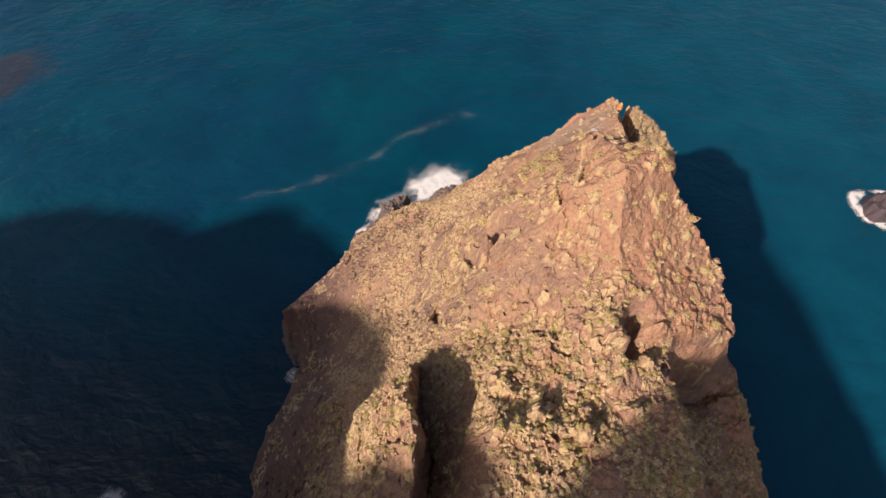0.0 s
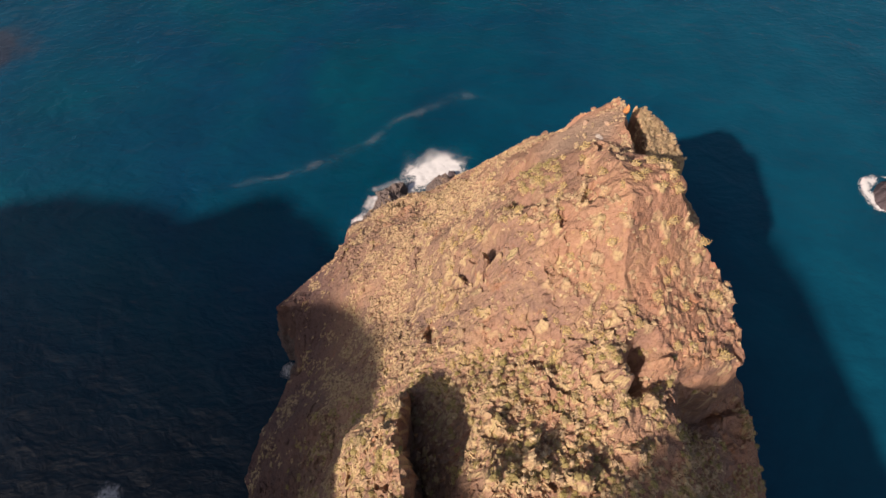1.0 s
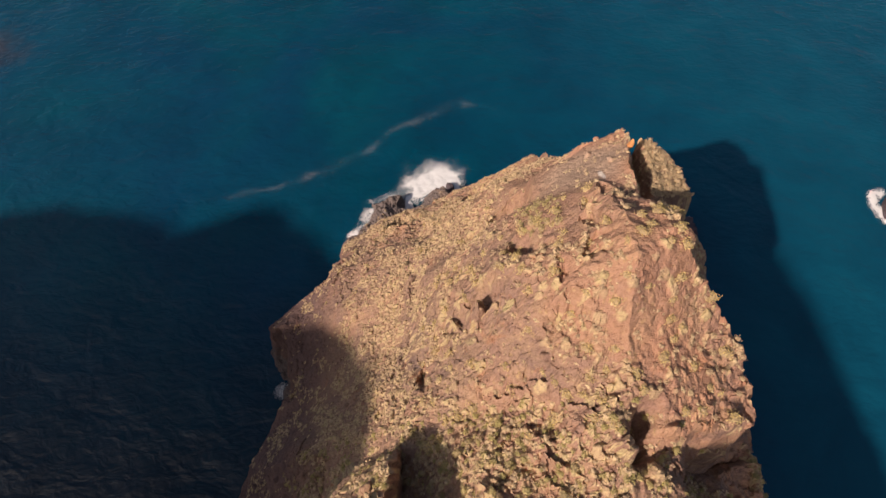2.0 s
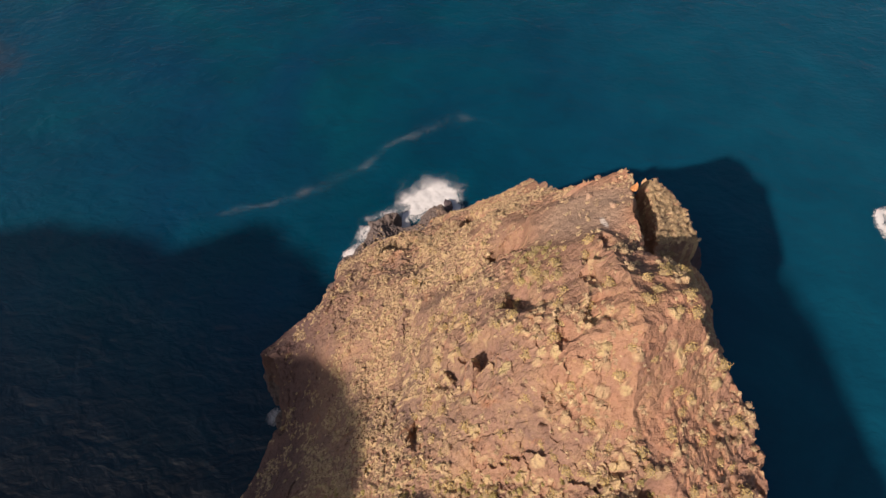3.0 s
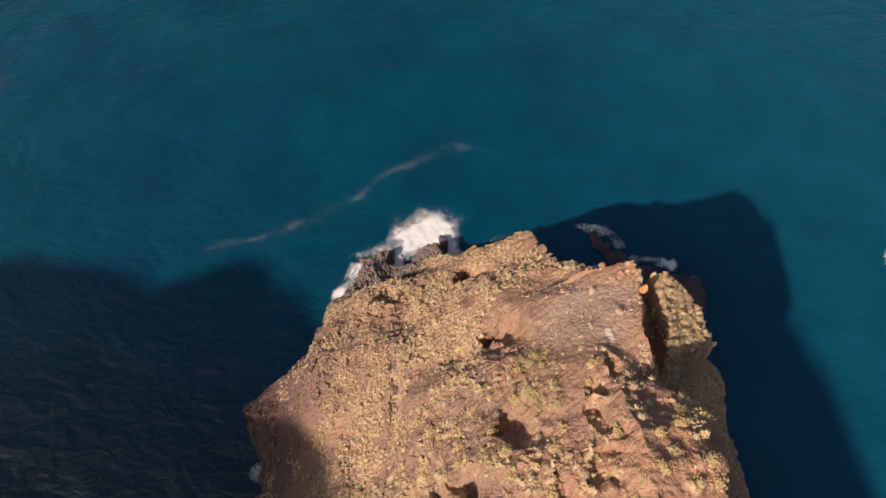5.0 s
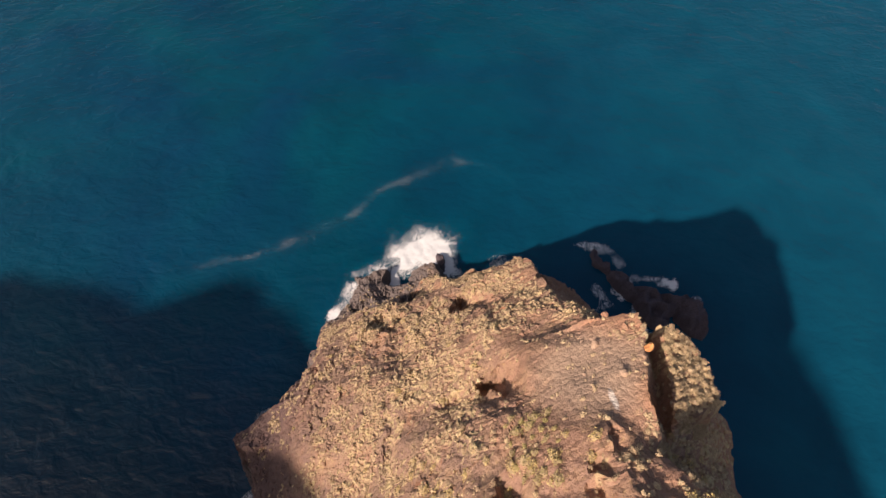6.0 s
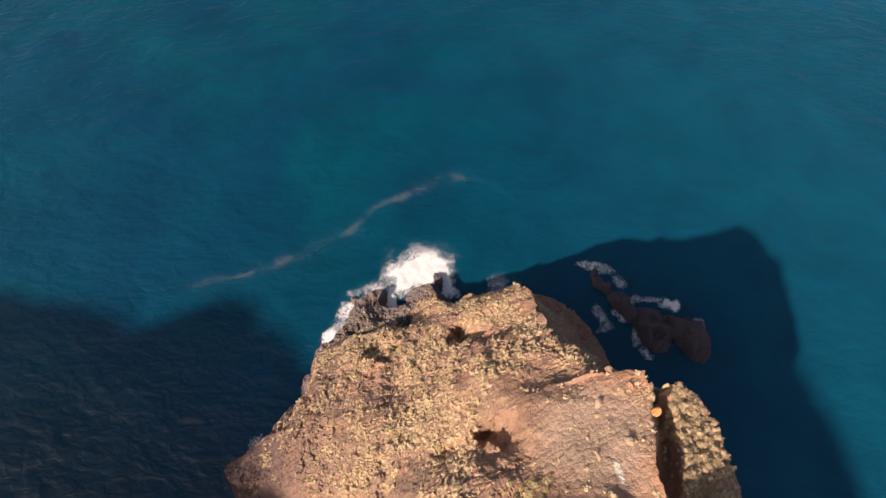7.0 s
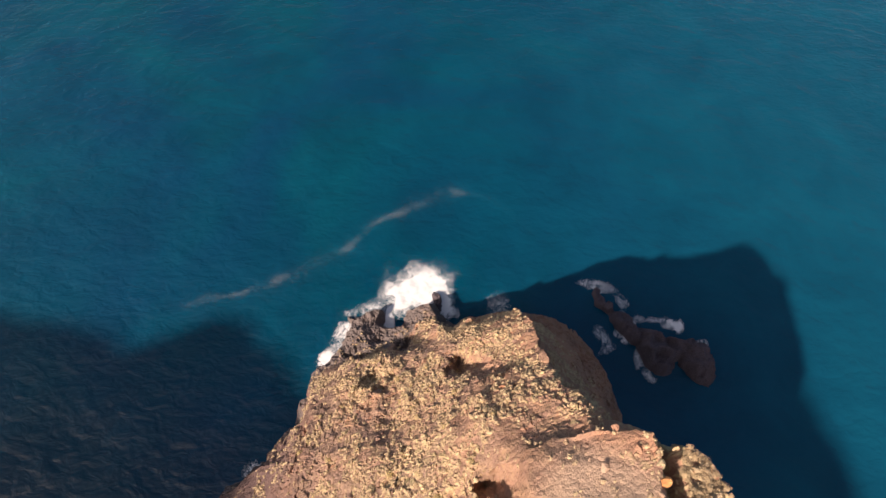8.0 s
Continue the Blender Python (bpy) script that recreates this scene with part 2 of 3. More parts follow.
def make_shrub(name, dry, fresh):
    m, ns, ls, bsdf = material(name)
    geo = ns.new("ShaderNodeNewGeometry")
    r = geo.outputs["Random Per Island"]
    big = noise_node(ns, ls, geo.outputs["Position"], 0.12, 3, 0.5)
    fine = noise_node(ns, ls, geo.outputs["Position"], 4.0, 3, 0.6)
    fac = calc(ns, ls, "ADD", calc(ns, ls, "MULTIPLY", r, 0.5), calc(ns, ls, "MULTIPLY", big, 0.6))
    col = mix(ns, ls, stops(ns, ls, fac, [(0.3, BLACK), (0.75, WHITE)]), dry, fresh)
    col = mix(ns, ls, 0.8, col, stops(ns, ls, fine, [(0.3, (0.6, 0.6, 0.6)), (0.7, (1.2, 1.2, 1.15))]), "MULTIPLY")
    ls.new(col, bsdf.inputs["Base Color"])
    bsdf.inputs["Roughness"].default_value = 0.85
    bsdf.inputs["Specular IOR Level"].default_value = 0.15
    return m


ROCK = make_rock("weathered_rock")
LAVA = make_rock("black_lava", dark=True)
WATER = make_water()
SURF = make_foam("surf_foam", 1.0, 0.74, 1.0)
LACE = make_foam("lace_foam", 0.45, 1.4, 0.075, 1.1)
SHRUB = make_shrub("dry_shrub", (0.38, 0.262, 0.165), (0.60, 0.445, 0.258))
STRAW = make_shrub("straw_cushion", (0.62, 0.44, 0.195), (0.62, 0.48, 0.185))
TWIGS = make_shrub("twigs", (0.36, 0.255, 0.15), (0.42, 0.31, 0.175))
GREEN = make_shrub("green_shrub", (0.46, 0.355, 0.165), (0.38, 0.315, 0.12))


# ---- the land ----
def curve(*knots):
    ks, vs = zip(*knots)
    return lambda y: np.interp(y, ks, vs)


# height of the slope at fixed distances left of the crest
FAR_LEFT = curve((5, 8), (30, 0), (60, 0), (80, -6))                                                              # x = -62
SHELF = curve((5, 26.3), (27, 26.6), (40, 17), (51, 14.7), (62, 23.8), (70, 14.2), (80, 0.8), (100, -7.5))                       # x = -46
FOOT = curve((5, 43.1), (15, 42.8), (27, 44), (40, 33.3), (51, 29.4), (62, 33.3), (71, 30.8), (77, 26.9), (85, 19.2), (91, 13.8), (97, 8.6), (103, 4.4), (110, 3.3))     # x = -32
SLOPE = curve((5, 59.6), (28, 59.3), (38, 52), (48, 47.8), (58, 46.7), (74, 40.6), (82, 35.2), (90, 28.6), (98, 22.2), (101, 14.9), (104, 9.2), (109, 6.3), (121, 4.5))    # x = -18
MIDDLE = curve((5, 77.2), (15, 77.2), (25, 79.7), (34, 73.9), (43, 65.1), (56, 59.6), (65, 56.1), (73, 49.6), (79, 42.2), (90, 35), (97, 29.6), (101, 20.1), (104, 12.8), (109, 8.3), (115, 6), (123, 4.3))    # x = -5
# the brow of the upper slope, the crest, the brow over the sheer side, its shoulder
BROW_X = curve((5, 4), (28, 7), (43, 9), (57, 8), (63, 13), (74, 11), (87, 12), (98, 6), (115, 2))
BROW_Z = curve((5, 94.7), (12, 95.6), (17, 91.2), (28, 86.5), (37, 91.1), (43, 91.8), (50, 86), (57, 80.4), (63, 75.9), (74, 69.1), (82, 57.5), (87, 49.2), (93, 40.5), (98, 35.7), (107, 22.5), (115, 8.3))
CREST_X = curve((5, 19), (40, 21), (61, 23), (68, 23), (71, 24), (75, 25.8), (81, 25), (89, 24.2), (97, 25), (106, 24.3), (112, 21), (120, 18))
CREST_Z = curve((5, 93.1), (15, 93.2), (23, 95.1), (33, 97.3), (40, 104.1), (46, 103), (52, 99), (56, 96.3), (61, 92.8), (66, 89.4), (69.6, 87.2), (71.8, 83), (76, 77), (82, 69.5), (90, 58.5), (98, 49.5), (107, 35), (111, 21), (120, 3))
EDGE_X = curve((5, 27.5), (16, 27.5), (22, 28.5), (23, 30), (23.8, 36.5), (25.5, 38.2), (30, 38.6), (32, 37.6), (34, 36.5), (36.6, 33), (39, 29.8), (41, 28.4), (46, 28.5), (48.5, 27.8), (50, 26.2), (53, 25.3), (54.5, 26.2), (58, 26.9), (63, 28.0), (66, 28.7), (68.2, 29.0), (70, 27.8), (72, 26.5), (76, 27), (82, 26.2), (90, 25.4), (98, 26), (107, 25.2), (113, 22), (120, 20))
EDGE_Z = curve((5, 89.8), (16, 90.8), (22, 87.4), (24, 85.2), (30, 87.2), (33, 89.4), (36.6, 95), (39, 99), (41, 101.5), (46, 101.3), (48.5, 99.6), (50, 98.6), (53, 96.7), (54.5, 95.9), (58, 94.4), (63, 93.3), (66, 92.7), (68.2, 91.5), (70, 87.1), (72, 81.5), (76, 73.8), (82, 65.2), (90, 54), (98, 44.5), (107, 32), (120, 1))
SIDE_X = curve((5, 50), (20, 50), (32, 48), (40, 47.2), (50, 46.5), (60, 47.5), (66, 45), (74, 41), (90, 40), (110, 38))
SIDE_Z = curve((5, 60), (20, 63), (27, 66), (34, 71), (50, 71.5), (60, 71.5), (66, 62), (74, 44), (90, 26), (100, 18), (110, 9), (120, 0))
# the mountain behind: its skyline along y = -70
SKYLINE = curve((-420, 225), (-365, 217), (-340, 223), (-318, 221), (-300, 216), (-282, 211), (-271, 213), (-262, 221), (-252, 218), (-236, 209), (-224, 205), (-207, 192), (-184, 181.5), (-171, 185), (-155, 188.5),
                (-136, 189), (-120, 188), (-114, 186.5), (-107, 183), (-104, 172), (-101, 165), (-97, 168), (-94, 179), (-90, 187), (-80, 189), (-76, 183), (-73, 177), (-69.5, 178.5), (-67, 181), (-65.6, 187), (-64.8, 194.5), (-58, 194), (-54, 187), (-43, 179), (-18, 152), (20, 110), (45, 80), (90, 30), (140, 5))
COAST = [(-420, -4), (-250, -2), (-120, -8), (-72, -4), (-57, 8), (-51, 29), (-46, 45), (-47, 54), (-55, 64), (-54, 70), (-43, 77), (-38, 86), (-35.5, 94),
         (-34, 101), (-29, 105.5), (-27, 112), (-24.5, 119), (-17, 122), (-13, 122.5), (-12, 116), (-9.5, 115.5), (-5, 122.5), (1, 123.5), (4.5, 125), (6.5, 120), (9, 117), (14, 118), (26, 121), (43, 119), (53, 111),
         (57.5, 97), (59, 86), (58, 60), (59, 30), (62, 10), (75, -20), (110, -60), (160, -100), (160, -260), (-420, -260)]
# hollows that hold shade: x, y, radius, depth
HOLLOWS = [(14.3, 35.3, 1.5, 2.4), (19.8, 47.7, 1.5, 2.2), (20.8, 46.2, 0.8, 1.4), (19.2, 43.6, 0.9, 1.4), (18.6, 42.1, 1.0, 1.8), (15.4, 41.2, 1.1, 1.8), (7.0, 41.8, 1.7, 3.2), (6.6, 38.6, 0.8, 1.8), (3.4, 40.6, 0.9, 1.6),
           (-1.2, 34.8, 1.5, 2.4), (13.0, 47.6, 2.2, 3.4), (-5.7, 105.6, 2.8, 3.8), (-3.2, 107.5, 2.0, 3.0), (9.8, 91.6, 3.0, 4.4), (13.1, 90.2, 2.0, 3.2), (-21, 104.4, 2.2, 2.8), (-17.5, 103.4, 1.8, 2.6), (-10.7, 91.2, 2.3, 3.2), (-6.5, 90.8, 1.8, 2.6), (7.2, 112.8, 2.4, 3.0), (22.4, 54.2, 0.6, 1.2), (20.6, 51.4, 1.2, 2.2), (22.2, 53.0, 0.9, 1.6), (-11, 84, 1.2, 1.4),
           (-1.4, 72.5, 1.0, 1.6), (6.7, 62.8, 1.6, 2.4), (-3.9, 66.4, 1.2, 1.8), (13.4, 64.6, 2.2, 5.5), (1.0, 41.2, 1.0, 1.8), (9.0, 90.6, 2.6, 4.0), (-8.3, 87.2, 1.8, 2.6)]

# upright crags on the slope: x, y, radius, height
CRAGS = [(5.4, 40.2, 1.2, 3.6), (2.6, 41.0, 0.7, 1.8), (0.9, 39.6, 0.8, 1.8), (11.6, 62.6, 1.2, 1.8), (8.2, 88.6, 1.5, 2.2), (-7.0, 104.0, 1.4, 2.0), (-9.4, 85.8, 1.1, 1.8), (24.6, 87, 2.0, 2.0), (19.6, 22.6, 0.9, 1.6), (23.6, 20.4, 1.0, 1.8), (18.2, 17.6, 0.9, 1.6), (25.4, 24.6, 0.9, 1.4), (20.4, 14.6, 1.0, 2.0), (10.0, 13.8, 1.2, 2.0), (14.2, 12.4, 1.0, 2.2)]


def coast_distance(x, y):
    """Metres inland of the shore; minus at sea."""
    best, inside = np.full(x.shape, 9e9), np.zeros(x.shape, bool)
    for (ax, ay), (bx, by) in zip(COAST, COAST[1:] + COAST[:1]):
        dx, dy = bx - ax, by - ay
        t = np.clip(((x - ax) * dx + (y - ay) * dy) / (dx * dx + dy * dy), 0, 1)
        best = np.minimum(best, np.hypot(x - ax - t * dx, y - ay - t * dy))
        if dy:
            inside ^= ((ay > y) != (by > y)) & (x < dx * (y - ay) / dy + ax)
    return np.where(inside, best, -best)


def land(x, y):
    """The height of the land."""
    wx = x + 0.8 * fbm(x, y, 0 * x, 9, 3, 11)
    wy = y + 0.8 * fbm(x, y, 0 * x, 9, 3, 31)
    yc = np.maximum(wy, 5)
    sheer = 1 - 0.85 * ramp(yc, 53, 56) * (1 - ramp(yc, 68, 70))
    edge = EDGE_X(yc) + sheer * (0.5 + 1.4 * ramp(yc, 71, 75)) * vnoise(yc / 4.5, 0 * yc, 0 * yc, 941) + 0.5 * sheer * vnoise(yc / 1.6, 0 * yc, 0 * yc, 943)
    cols = [(-62 + 0 * yc, FAR_LEFT(yc)), (-46 + 0 * yc, SHELF(yc)), (-32 + 0 * yc, FOOT(yc)), (-18 + 0 * yc, SLOPE(yc)), (-5 + 0 * yc, MIDDLE(yc)), (BROW_X(yc), BROW_Z(yc)),
            (CREST_X(yc) + 0.9 * fbm(0 * yc, yc, 0 * yc, 7, 3, 971) * (1 - ramp(yc, 50, 56)), CREST_Z(yc)), (edge, EDGE_Z(yc) + 0.8 * sheer * vnoise(yc / 2.7, 0 * yc, 0 * yc, 951)), (SIDE_X(yc), SIDE_Z(yc)), (62 + 0 * yc, -8 + 0 * yc)]
    z = np.where(wx < -62, cols[0][1], -8.0)
    for (xa, za), (xb, zb) in zip(cols, cols[1:]):
        t = np.clip((wx - xa) / np.maximum(xb - xa, 0.4), 0, 1)
        z = np.where((wx >= xa) & (wx < xb), za + t * (zb - za), z)
    # up to the mountain behind
    back = ramp(-wy, -5, 70) ** 8
    z = z * (1 - back) + (SKYLINE(x) + 1.6 * vnoise(x / 5, 0 * x, 0 * x, 961)) * back
    # the fin beside the near slope: sheer on one side, leaning on the other
    fin = np.interp(wy, (2, 9, 16, 22, 26), (92, 97, 94.5, 88, 79))
    lean = np.where(wx > -4.2, (wx + 4.2) * 18, (-4.2 - wx) * 1.55 + np.maximum(0, -11 - wx) * 1.2)
    z = np.where((wy > 0) & (wy < 27), np.maximum(z, fin - lean), z)
    # the slab under the far peak: one smooth bed, broken off at its foot
    bed = 91.5 + 0.85 * (wx - 25) - 0.73 * (wy - 63)
    on = ramp(wx, 15.6, 17.2) * (1 - ramp(wx - edge, -0.6, 0.0)) * ramp(wy, 53, 57) * (1 - ramp(wy, 69.0, 69.8))
    z = z + on * (bed - z)
    z = z - 2.5 * np.exp(-((wx - 20.2) / 4.5) ** 2 - ((wy - 72.6) / 3.0) ** 2)
    # the cleft between the peak and the outer ledge, and the crack before the outer block
    rim = np.minimum.reduce([(wx - 30.5 - 0.14 * (wy - 58)) * 1.2, 38.7 - 0.3 * (wy - 59.5) - 0.9 * np.maximum(wy - 64, 0) - wx, wy - 56.0 - 0.3 * (wx - 31.0), 67.0 - wy])
    z = np.where((wx > 28) & (wx < 42) & (wy > 54) & (wy < 72), np.maximum(z, 90.6 - 0.5 * (wx - 32.5) - np.maximum(0, -rim) * 7), z)
    z = z - 2.4 * ramp(wx - edge, 0.1, 0.7) * (1 - ramp(wx - 0.14 * (wy - 58), 30.5, 31.0)) * ramp(wy, 53, 56) * (1 - ramp(wy, 67, 69))
    past = wx - edge
    z = z - 4.0 * ramp(past, 0.1, 1.8) * (1 - ramp(past, 7, 13)) * (1 - ramp(wy, 52, 56)) * ramp(wy, -25, 0)
    # the drop beside the near plateau
    z = z - 5.5 * ramp(wx, 27.0, 29.5) * (1 - ramp(wx, 40, 48)) * (1 - ramp(wy, 23.6 + 0.12 * (wx - 30), 25.2 + 0.12 * (wx - 30))) * ramp(wy, -25, 0)
    z = z - 6.0 * np.exp(-((wx - 21.8 - 0.12 * (wy - 22)) / 1.1) ** 2) * ramp(wy, 20.5, 22.5) * (1 - ramp(wy, 26, 28))
    # a knoll on the upper slope
    z = z + 3.2 * np.exp(-np.hypot((wx - 14.5) / 5.5, (wy - 35) / 7) ** 2.5) + 0.8 * np.exp(-np.hypot((wx - 18) / 4, (wy - 44) / 4) ** 2.5)
    z = z + 1.7 * np.exp(-((wx - 24.5) / 4.5) ** 2 - ((wy - 38) / 6.5) ** 2)
    # a worn gully down the slope
    z = z - 0.7 * np.exp(-((wx + 5.2 - 0.9 * np.sin(wy * 0.15)) / 0.8) ** 2) * ramp(wy, 26, 30) * (1 - ramp(wy, 62, 70))
    for cx, cy, r, tall in CRAGS:
        z = z + tall * np.clip(1.3 - np.hypot((wx - cx) / r, (wy - cy) / (0.8 * r)), 0, 1) ** 0.6
    hwx, hwy = x + 0.95 * fbm(x, y, 0 * x, 2.4, 3, 41), y + 0.95 * fbm(x, y, 0 * x, 2.4, 3, 61)
    for hx, hy, r, d in HOLLOWS:
        along = (hwx - hx) * 0.72 + (hwy - hy) * 0.69
        across = (hwx - hx) * 0.69 - (hwy - hy) * 0.72
        q = np.hypot(along / (r * 1.25), across / r)
        z = z - d * np.clip(1.15 - q, 0, 1) ** 0.7 * np.where(along > 0, np.clip(1 - along / (r * 1.5), 0, 1), 1)
    d = coast_distance(x + 1.2 * fbm(x, y, 0 * x, 5, 3, 71), y + 1.2 * fbm(x, y, 0 * x, 5, 3, 91))
    steep = 2.9 + 0.9 * fbm(x, y, 0 * x, 14, 2, 51) + 5.5 * ramp(x, 12, 26) * (1 - ramp(y, 62, 84)) + 2.0 * ramp(x, 8, 16) * ramp(y, 84, 96)
    return np.where(d > 0, np.minimum(z, -3 + d * steep + np.maximum(d - 14, 0) * 5), -3 + d * 0.9), d


def facets(x, y, size, seed):
    """Broken faces: each cell is a small plane with a tilt of its own."""
    gx0, gy0 = np.floor(x / size).astype(np.int64), np.floor(y / size).astype(np.int64)
    best, h = np.full(x.shape, 9e9), np.zeros(x.shape)
    zero = np.zeros_like(gx0)
    for dx in (-1, 0, 1):
        for dy in (-1, 0, 1):
            cx, cy = gx0 + dx, gy0 + dy
            ox = x - (cx + 0.5 + 0.45 * lattice(cx, cy, zero, seed)) * size
            oy = y - (cy + 0.5 + 0.45 * lattice(cx, cy, zero, seed + 1)) * size
            d = np.hypot(ox, oy)
            tilt = ox * lattice(cx, cy, zero, seed + 2) + oy * lattice(cx, cy, zero, seed + 3) + 0.35 * size * lattice(cx, cy, zero, seed + 4)
            h = np.where(d < best, tilt, h)
            best = np.minimum(best, d)
    return h


def relief(x, y, z, d):
    """Crags, ledges and rubble on top of the large form."""
    near = ramp(y, -30, 0)
    rocky = ramp(fbm(x, y, 0 * x, 12, 3, 241), -0.25, 0.35)
    rough = 1 + 0.7 * (1 - ramp(y, 22, 34)) * near + 0.15 * ramp(x, 22, 32)
    wx, wy = x + 0.7 * fbm(x, y, z, 3.5, 3, 7, 0.6), y + 0.7 * fbm(x, y, z, 3.5, 3, 8, 0.6)
    h = 0.8 * fbm(x, y, z * 0.6, 16, 2, 101, 0.5, True) - 0.2
    h = h + 0.30 * fbm(x, y, z, 5.0, 4, 137, 0.55)
    h = h + (0.03 + 0.15 * rocky) * rough * facets(wx, wy, 2.9, 811)
    h = h + (0.08 + 0.22 * rocky) * rough * facets(wx, wy, 1.0, 821)
    h = h + 0.14 * rough * fbm(x, y, z, 1.1, 3, 191, 0.6)
    # slits and pockets that hold shade
    a, b, r = cells(wx, wy, 2.2, 833)
    h = h - 0.9 * rough * (r > 0.6) * np.clip(1.1 - np.hypot((wx - wy) * 0.15, a) / (0.22 + 0.5 * (r - 0.6)), 0, 1) ** 0.6
    a, b, r = cells(x, y, 0.85, 311)
    h = h + 0.2 * rough * (0.3 + 0.7 * rocky) * np.maximum(r, -0.2) * ramp(b - a, 0.0, 0.4)
    smooth = ramp(x, 14, 17) * (1 - ramp(x, 29, 31)) * ramp(y, 50, 54) * (1 - ramp(y, 70, 72))
    h = h * (1 - 0.6 * smooth)
    # ropy lava along the shore
    lava = (1 - ramp(z, 6, 11)) * near
    rope = np.sin(4.2 * (0.7 * x + 0.7 * y) + 6.5 * fbm(x, y, 0 * x, 7, 3, 341, 0.6))
    h = h * (1 - 0.5 * lava) + lava * (1.5 * fbm(x, y, 0 * x, 6.5, 2, 331) + 0.6 * fbm(x, y, z, 2.6, 4, 335, 0.6, True) + 0.10 * rope)
    return h * np.where(d > 0, ramp(d, 0, 2.5) * 0.75 + 0.25, 0.25)


def mounds(x, y, size, seed, density):
    """Low rounded cushions of growth: their height, 0 to 1, and a random tone for each."""
    wx, wy = x + 0.16 * size * fbm(x, y, 0 * x, 0.55 * size, 2, seed + 9), y + 0.16 * size * fbm(x, y, 0 * x, 0.55 * size, 2, seed + 19)
    a, b, r = cells(wx, wy, size, seed)
    keep = ramp(density - 0.5 * (1 - np.abs(np.modf(r * 7.3)[0])), 0.0, 0.25)
    return np.clip(1 - (a / (size * (0.33 + 0.13 * r))) ** 2, 0, 1) ** 0.6 * keep, r


def grid_axis(lo, a, b, hi, fine, coarse):
    return np.r_[np.arange(lo, a, coarse), np.arange(a, b, fine), np.arange(b, hi + coarse, coarse)]


def grid_mesh(name, pts, nx, ny, smooth=False):
    """A sheet from a grid of places, row by row."""
    k = (np.arange(ny - 1)[:, None] * nx + np.arange(nx - 1)[None]).ravel()
    faces = np.stack([k, k + 1, k + nx + 1, k + nx], 1).astype(np.int32)
    me = bpy.data.meshes.new(name)
    me.vertices.add(len(pts))
    me.vertices.foreach_set("co", pts.astype(np.float32).ravel())
    me.loops.add(faces.size)
    me.loops.foreach_set("vertex_index", faces.ravel())
    me.polygons.add(len(faces))
    me.polygons.foreach_set("loop_start", np.arange(0, faces.size, 4, dtype=np.int32))
    me.update(calc_edges=True)
    me.polygons.foreach_set("use_smooth", np.full(len(faces), smooth))
    return me


def scrub(x, y):
    """How densely dry scrub covers the ground, 0 to 1."""
    slab = ramp(x, 14, 16) * (1 - ramp(x, 29, 31)) * ramp(y, 51, 55) * (1 - ramp(y, 71, 73))
    upper = (1 - ramp(y, 48, 56)) * ramp(x, -2, 8) * ramp(y, 24, 30)
    lush = 0.25 * ramp(fbm(x, y, 0 * x, 16, 2, 751), -0.5, 0.6) + 0.16 * ramp(y, 52, 66) + 0.22 * (1 - ramp(y, 20, 27)) - 0.22 * slab - 0.16 * upper - 0.35 * ramp(-x, 20, 32) * (1 - ramp(y, 72, 84))
    n = 0.5 * fbm(x, y, 0 * x, 8.5, 2, 753, 0.5) + 0.5 * fbm(x, y, 0 * x, 3.0, 3, 755, 0.55) + 0.3 * fbm(x, y, 0 * x, 0.9, 2, 757)
    return ramp(n + lush, 0.12, 0.46)


STEP = 0.2
gx = grid_axis(-420, -64, 64, 164, STEP, 5.0)
gy = grid_axis(-260, -2, 128, 128, STEP, 4.0)
LX, LY = np.meshgrid(gx, gy)
LZ, LD = land(LX, LY)
LZ = LZ + relief(LX, LY, LZ, LD)
side = ramp(LY, -20, 0)
COVER = scrub(LX, LY) * (LD > 2) * ramp(LZ, 6, 10)
OPEN = (1 - ramp(LY, 50, 58)) * ramp(LY, 22, 30) * ramp(LX, -10, 4)      # the upper slope: single round cushions, bare ground between
M1, T1 = mounds(LX, LY, 1.0, 861, COVER * (1 - 0.6 * OPEN))
M2, T2 = mounds(LX, LY, 0.7, 866, (0.08 + 0.8 * COVER) * (1 - 0.5 * OPEN) * (LZ > 9))
M3, T3 = mounds(LX, LY, 1.7, 872, OPEN * 0.26 + 0.2 * COVER)
BED = ramp(LX, 14, 17) * (1 - ramp(LX, 29, 31)) * ramp(LY, 50, 54) * (1 - ramp(LY, 70, 72))
M1, M2, M3 = M1 * (1 - 0.6 * BED), M2 * (1 - 0.45 * BED), M3 * (1 - 0.85 * BED)
GROWTH = np.maximum.reduce([M1, 0.9 * M2, M3]) * side
TONE = np.where(M3 > np.maximum(M1, M2), T3, np.where(M1 > M2, T1, T2))
LZ = LZ + side * (0.34 * M1 + 0.2 * M2 + 0.42 * M3) * (1 + 0.5 * vnoise(LX / 0.45, LY / 0.45, 0 * LX, 759))
STEEP = np.hypot(np.gradient(LZ, axis=1) / np.gradient(LX, axis=1), np.gradient(LZ, axis=0) / np.gradient(LY, axis=0))
side = side * (0.25 + 0.75 * ramp(STEEP, 1.5, 3.5))
PX = LX + side * 0.55 * fbm(LX, LY, LZ * 0.9, 3.2, 3, 401)
PY = LY + side * 0.55 * fbm(LX, LY, LZ * 0.9, 3.2, 3, 431)
ground = new("ground", grid_mesh("ground", np.stack([PX, PY, LZ], -1).reshape(-1, 3), len(gx), len(gy)))
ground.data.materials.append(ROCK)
ground.data.attributes.new("growth", "FLOAT", "POINT").data.foreach_set("value", GROWTH.astype(np.float32).ravel())
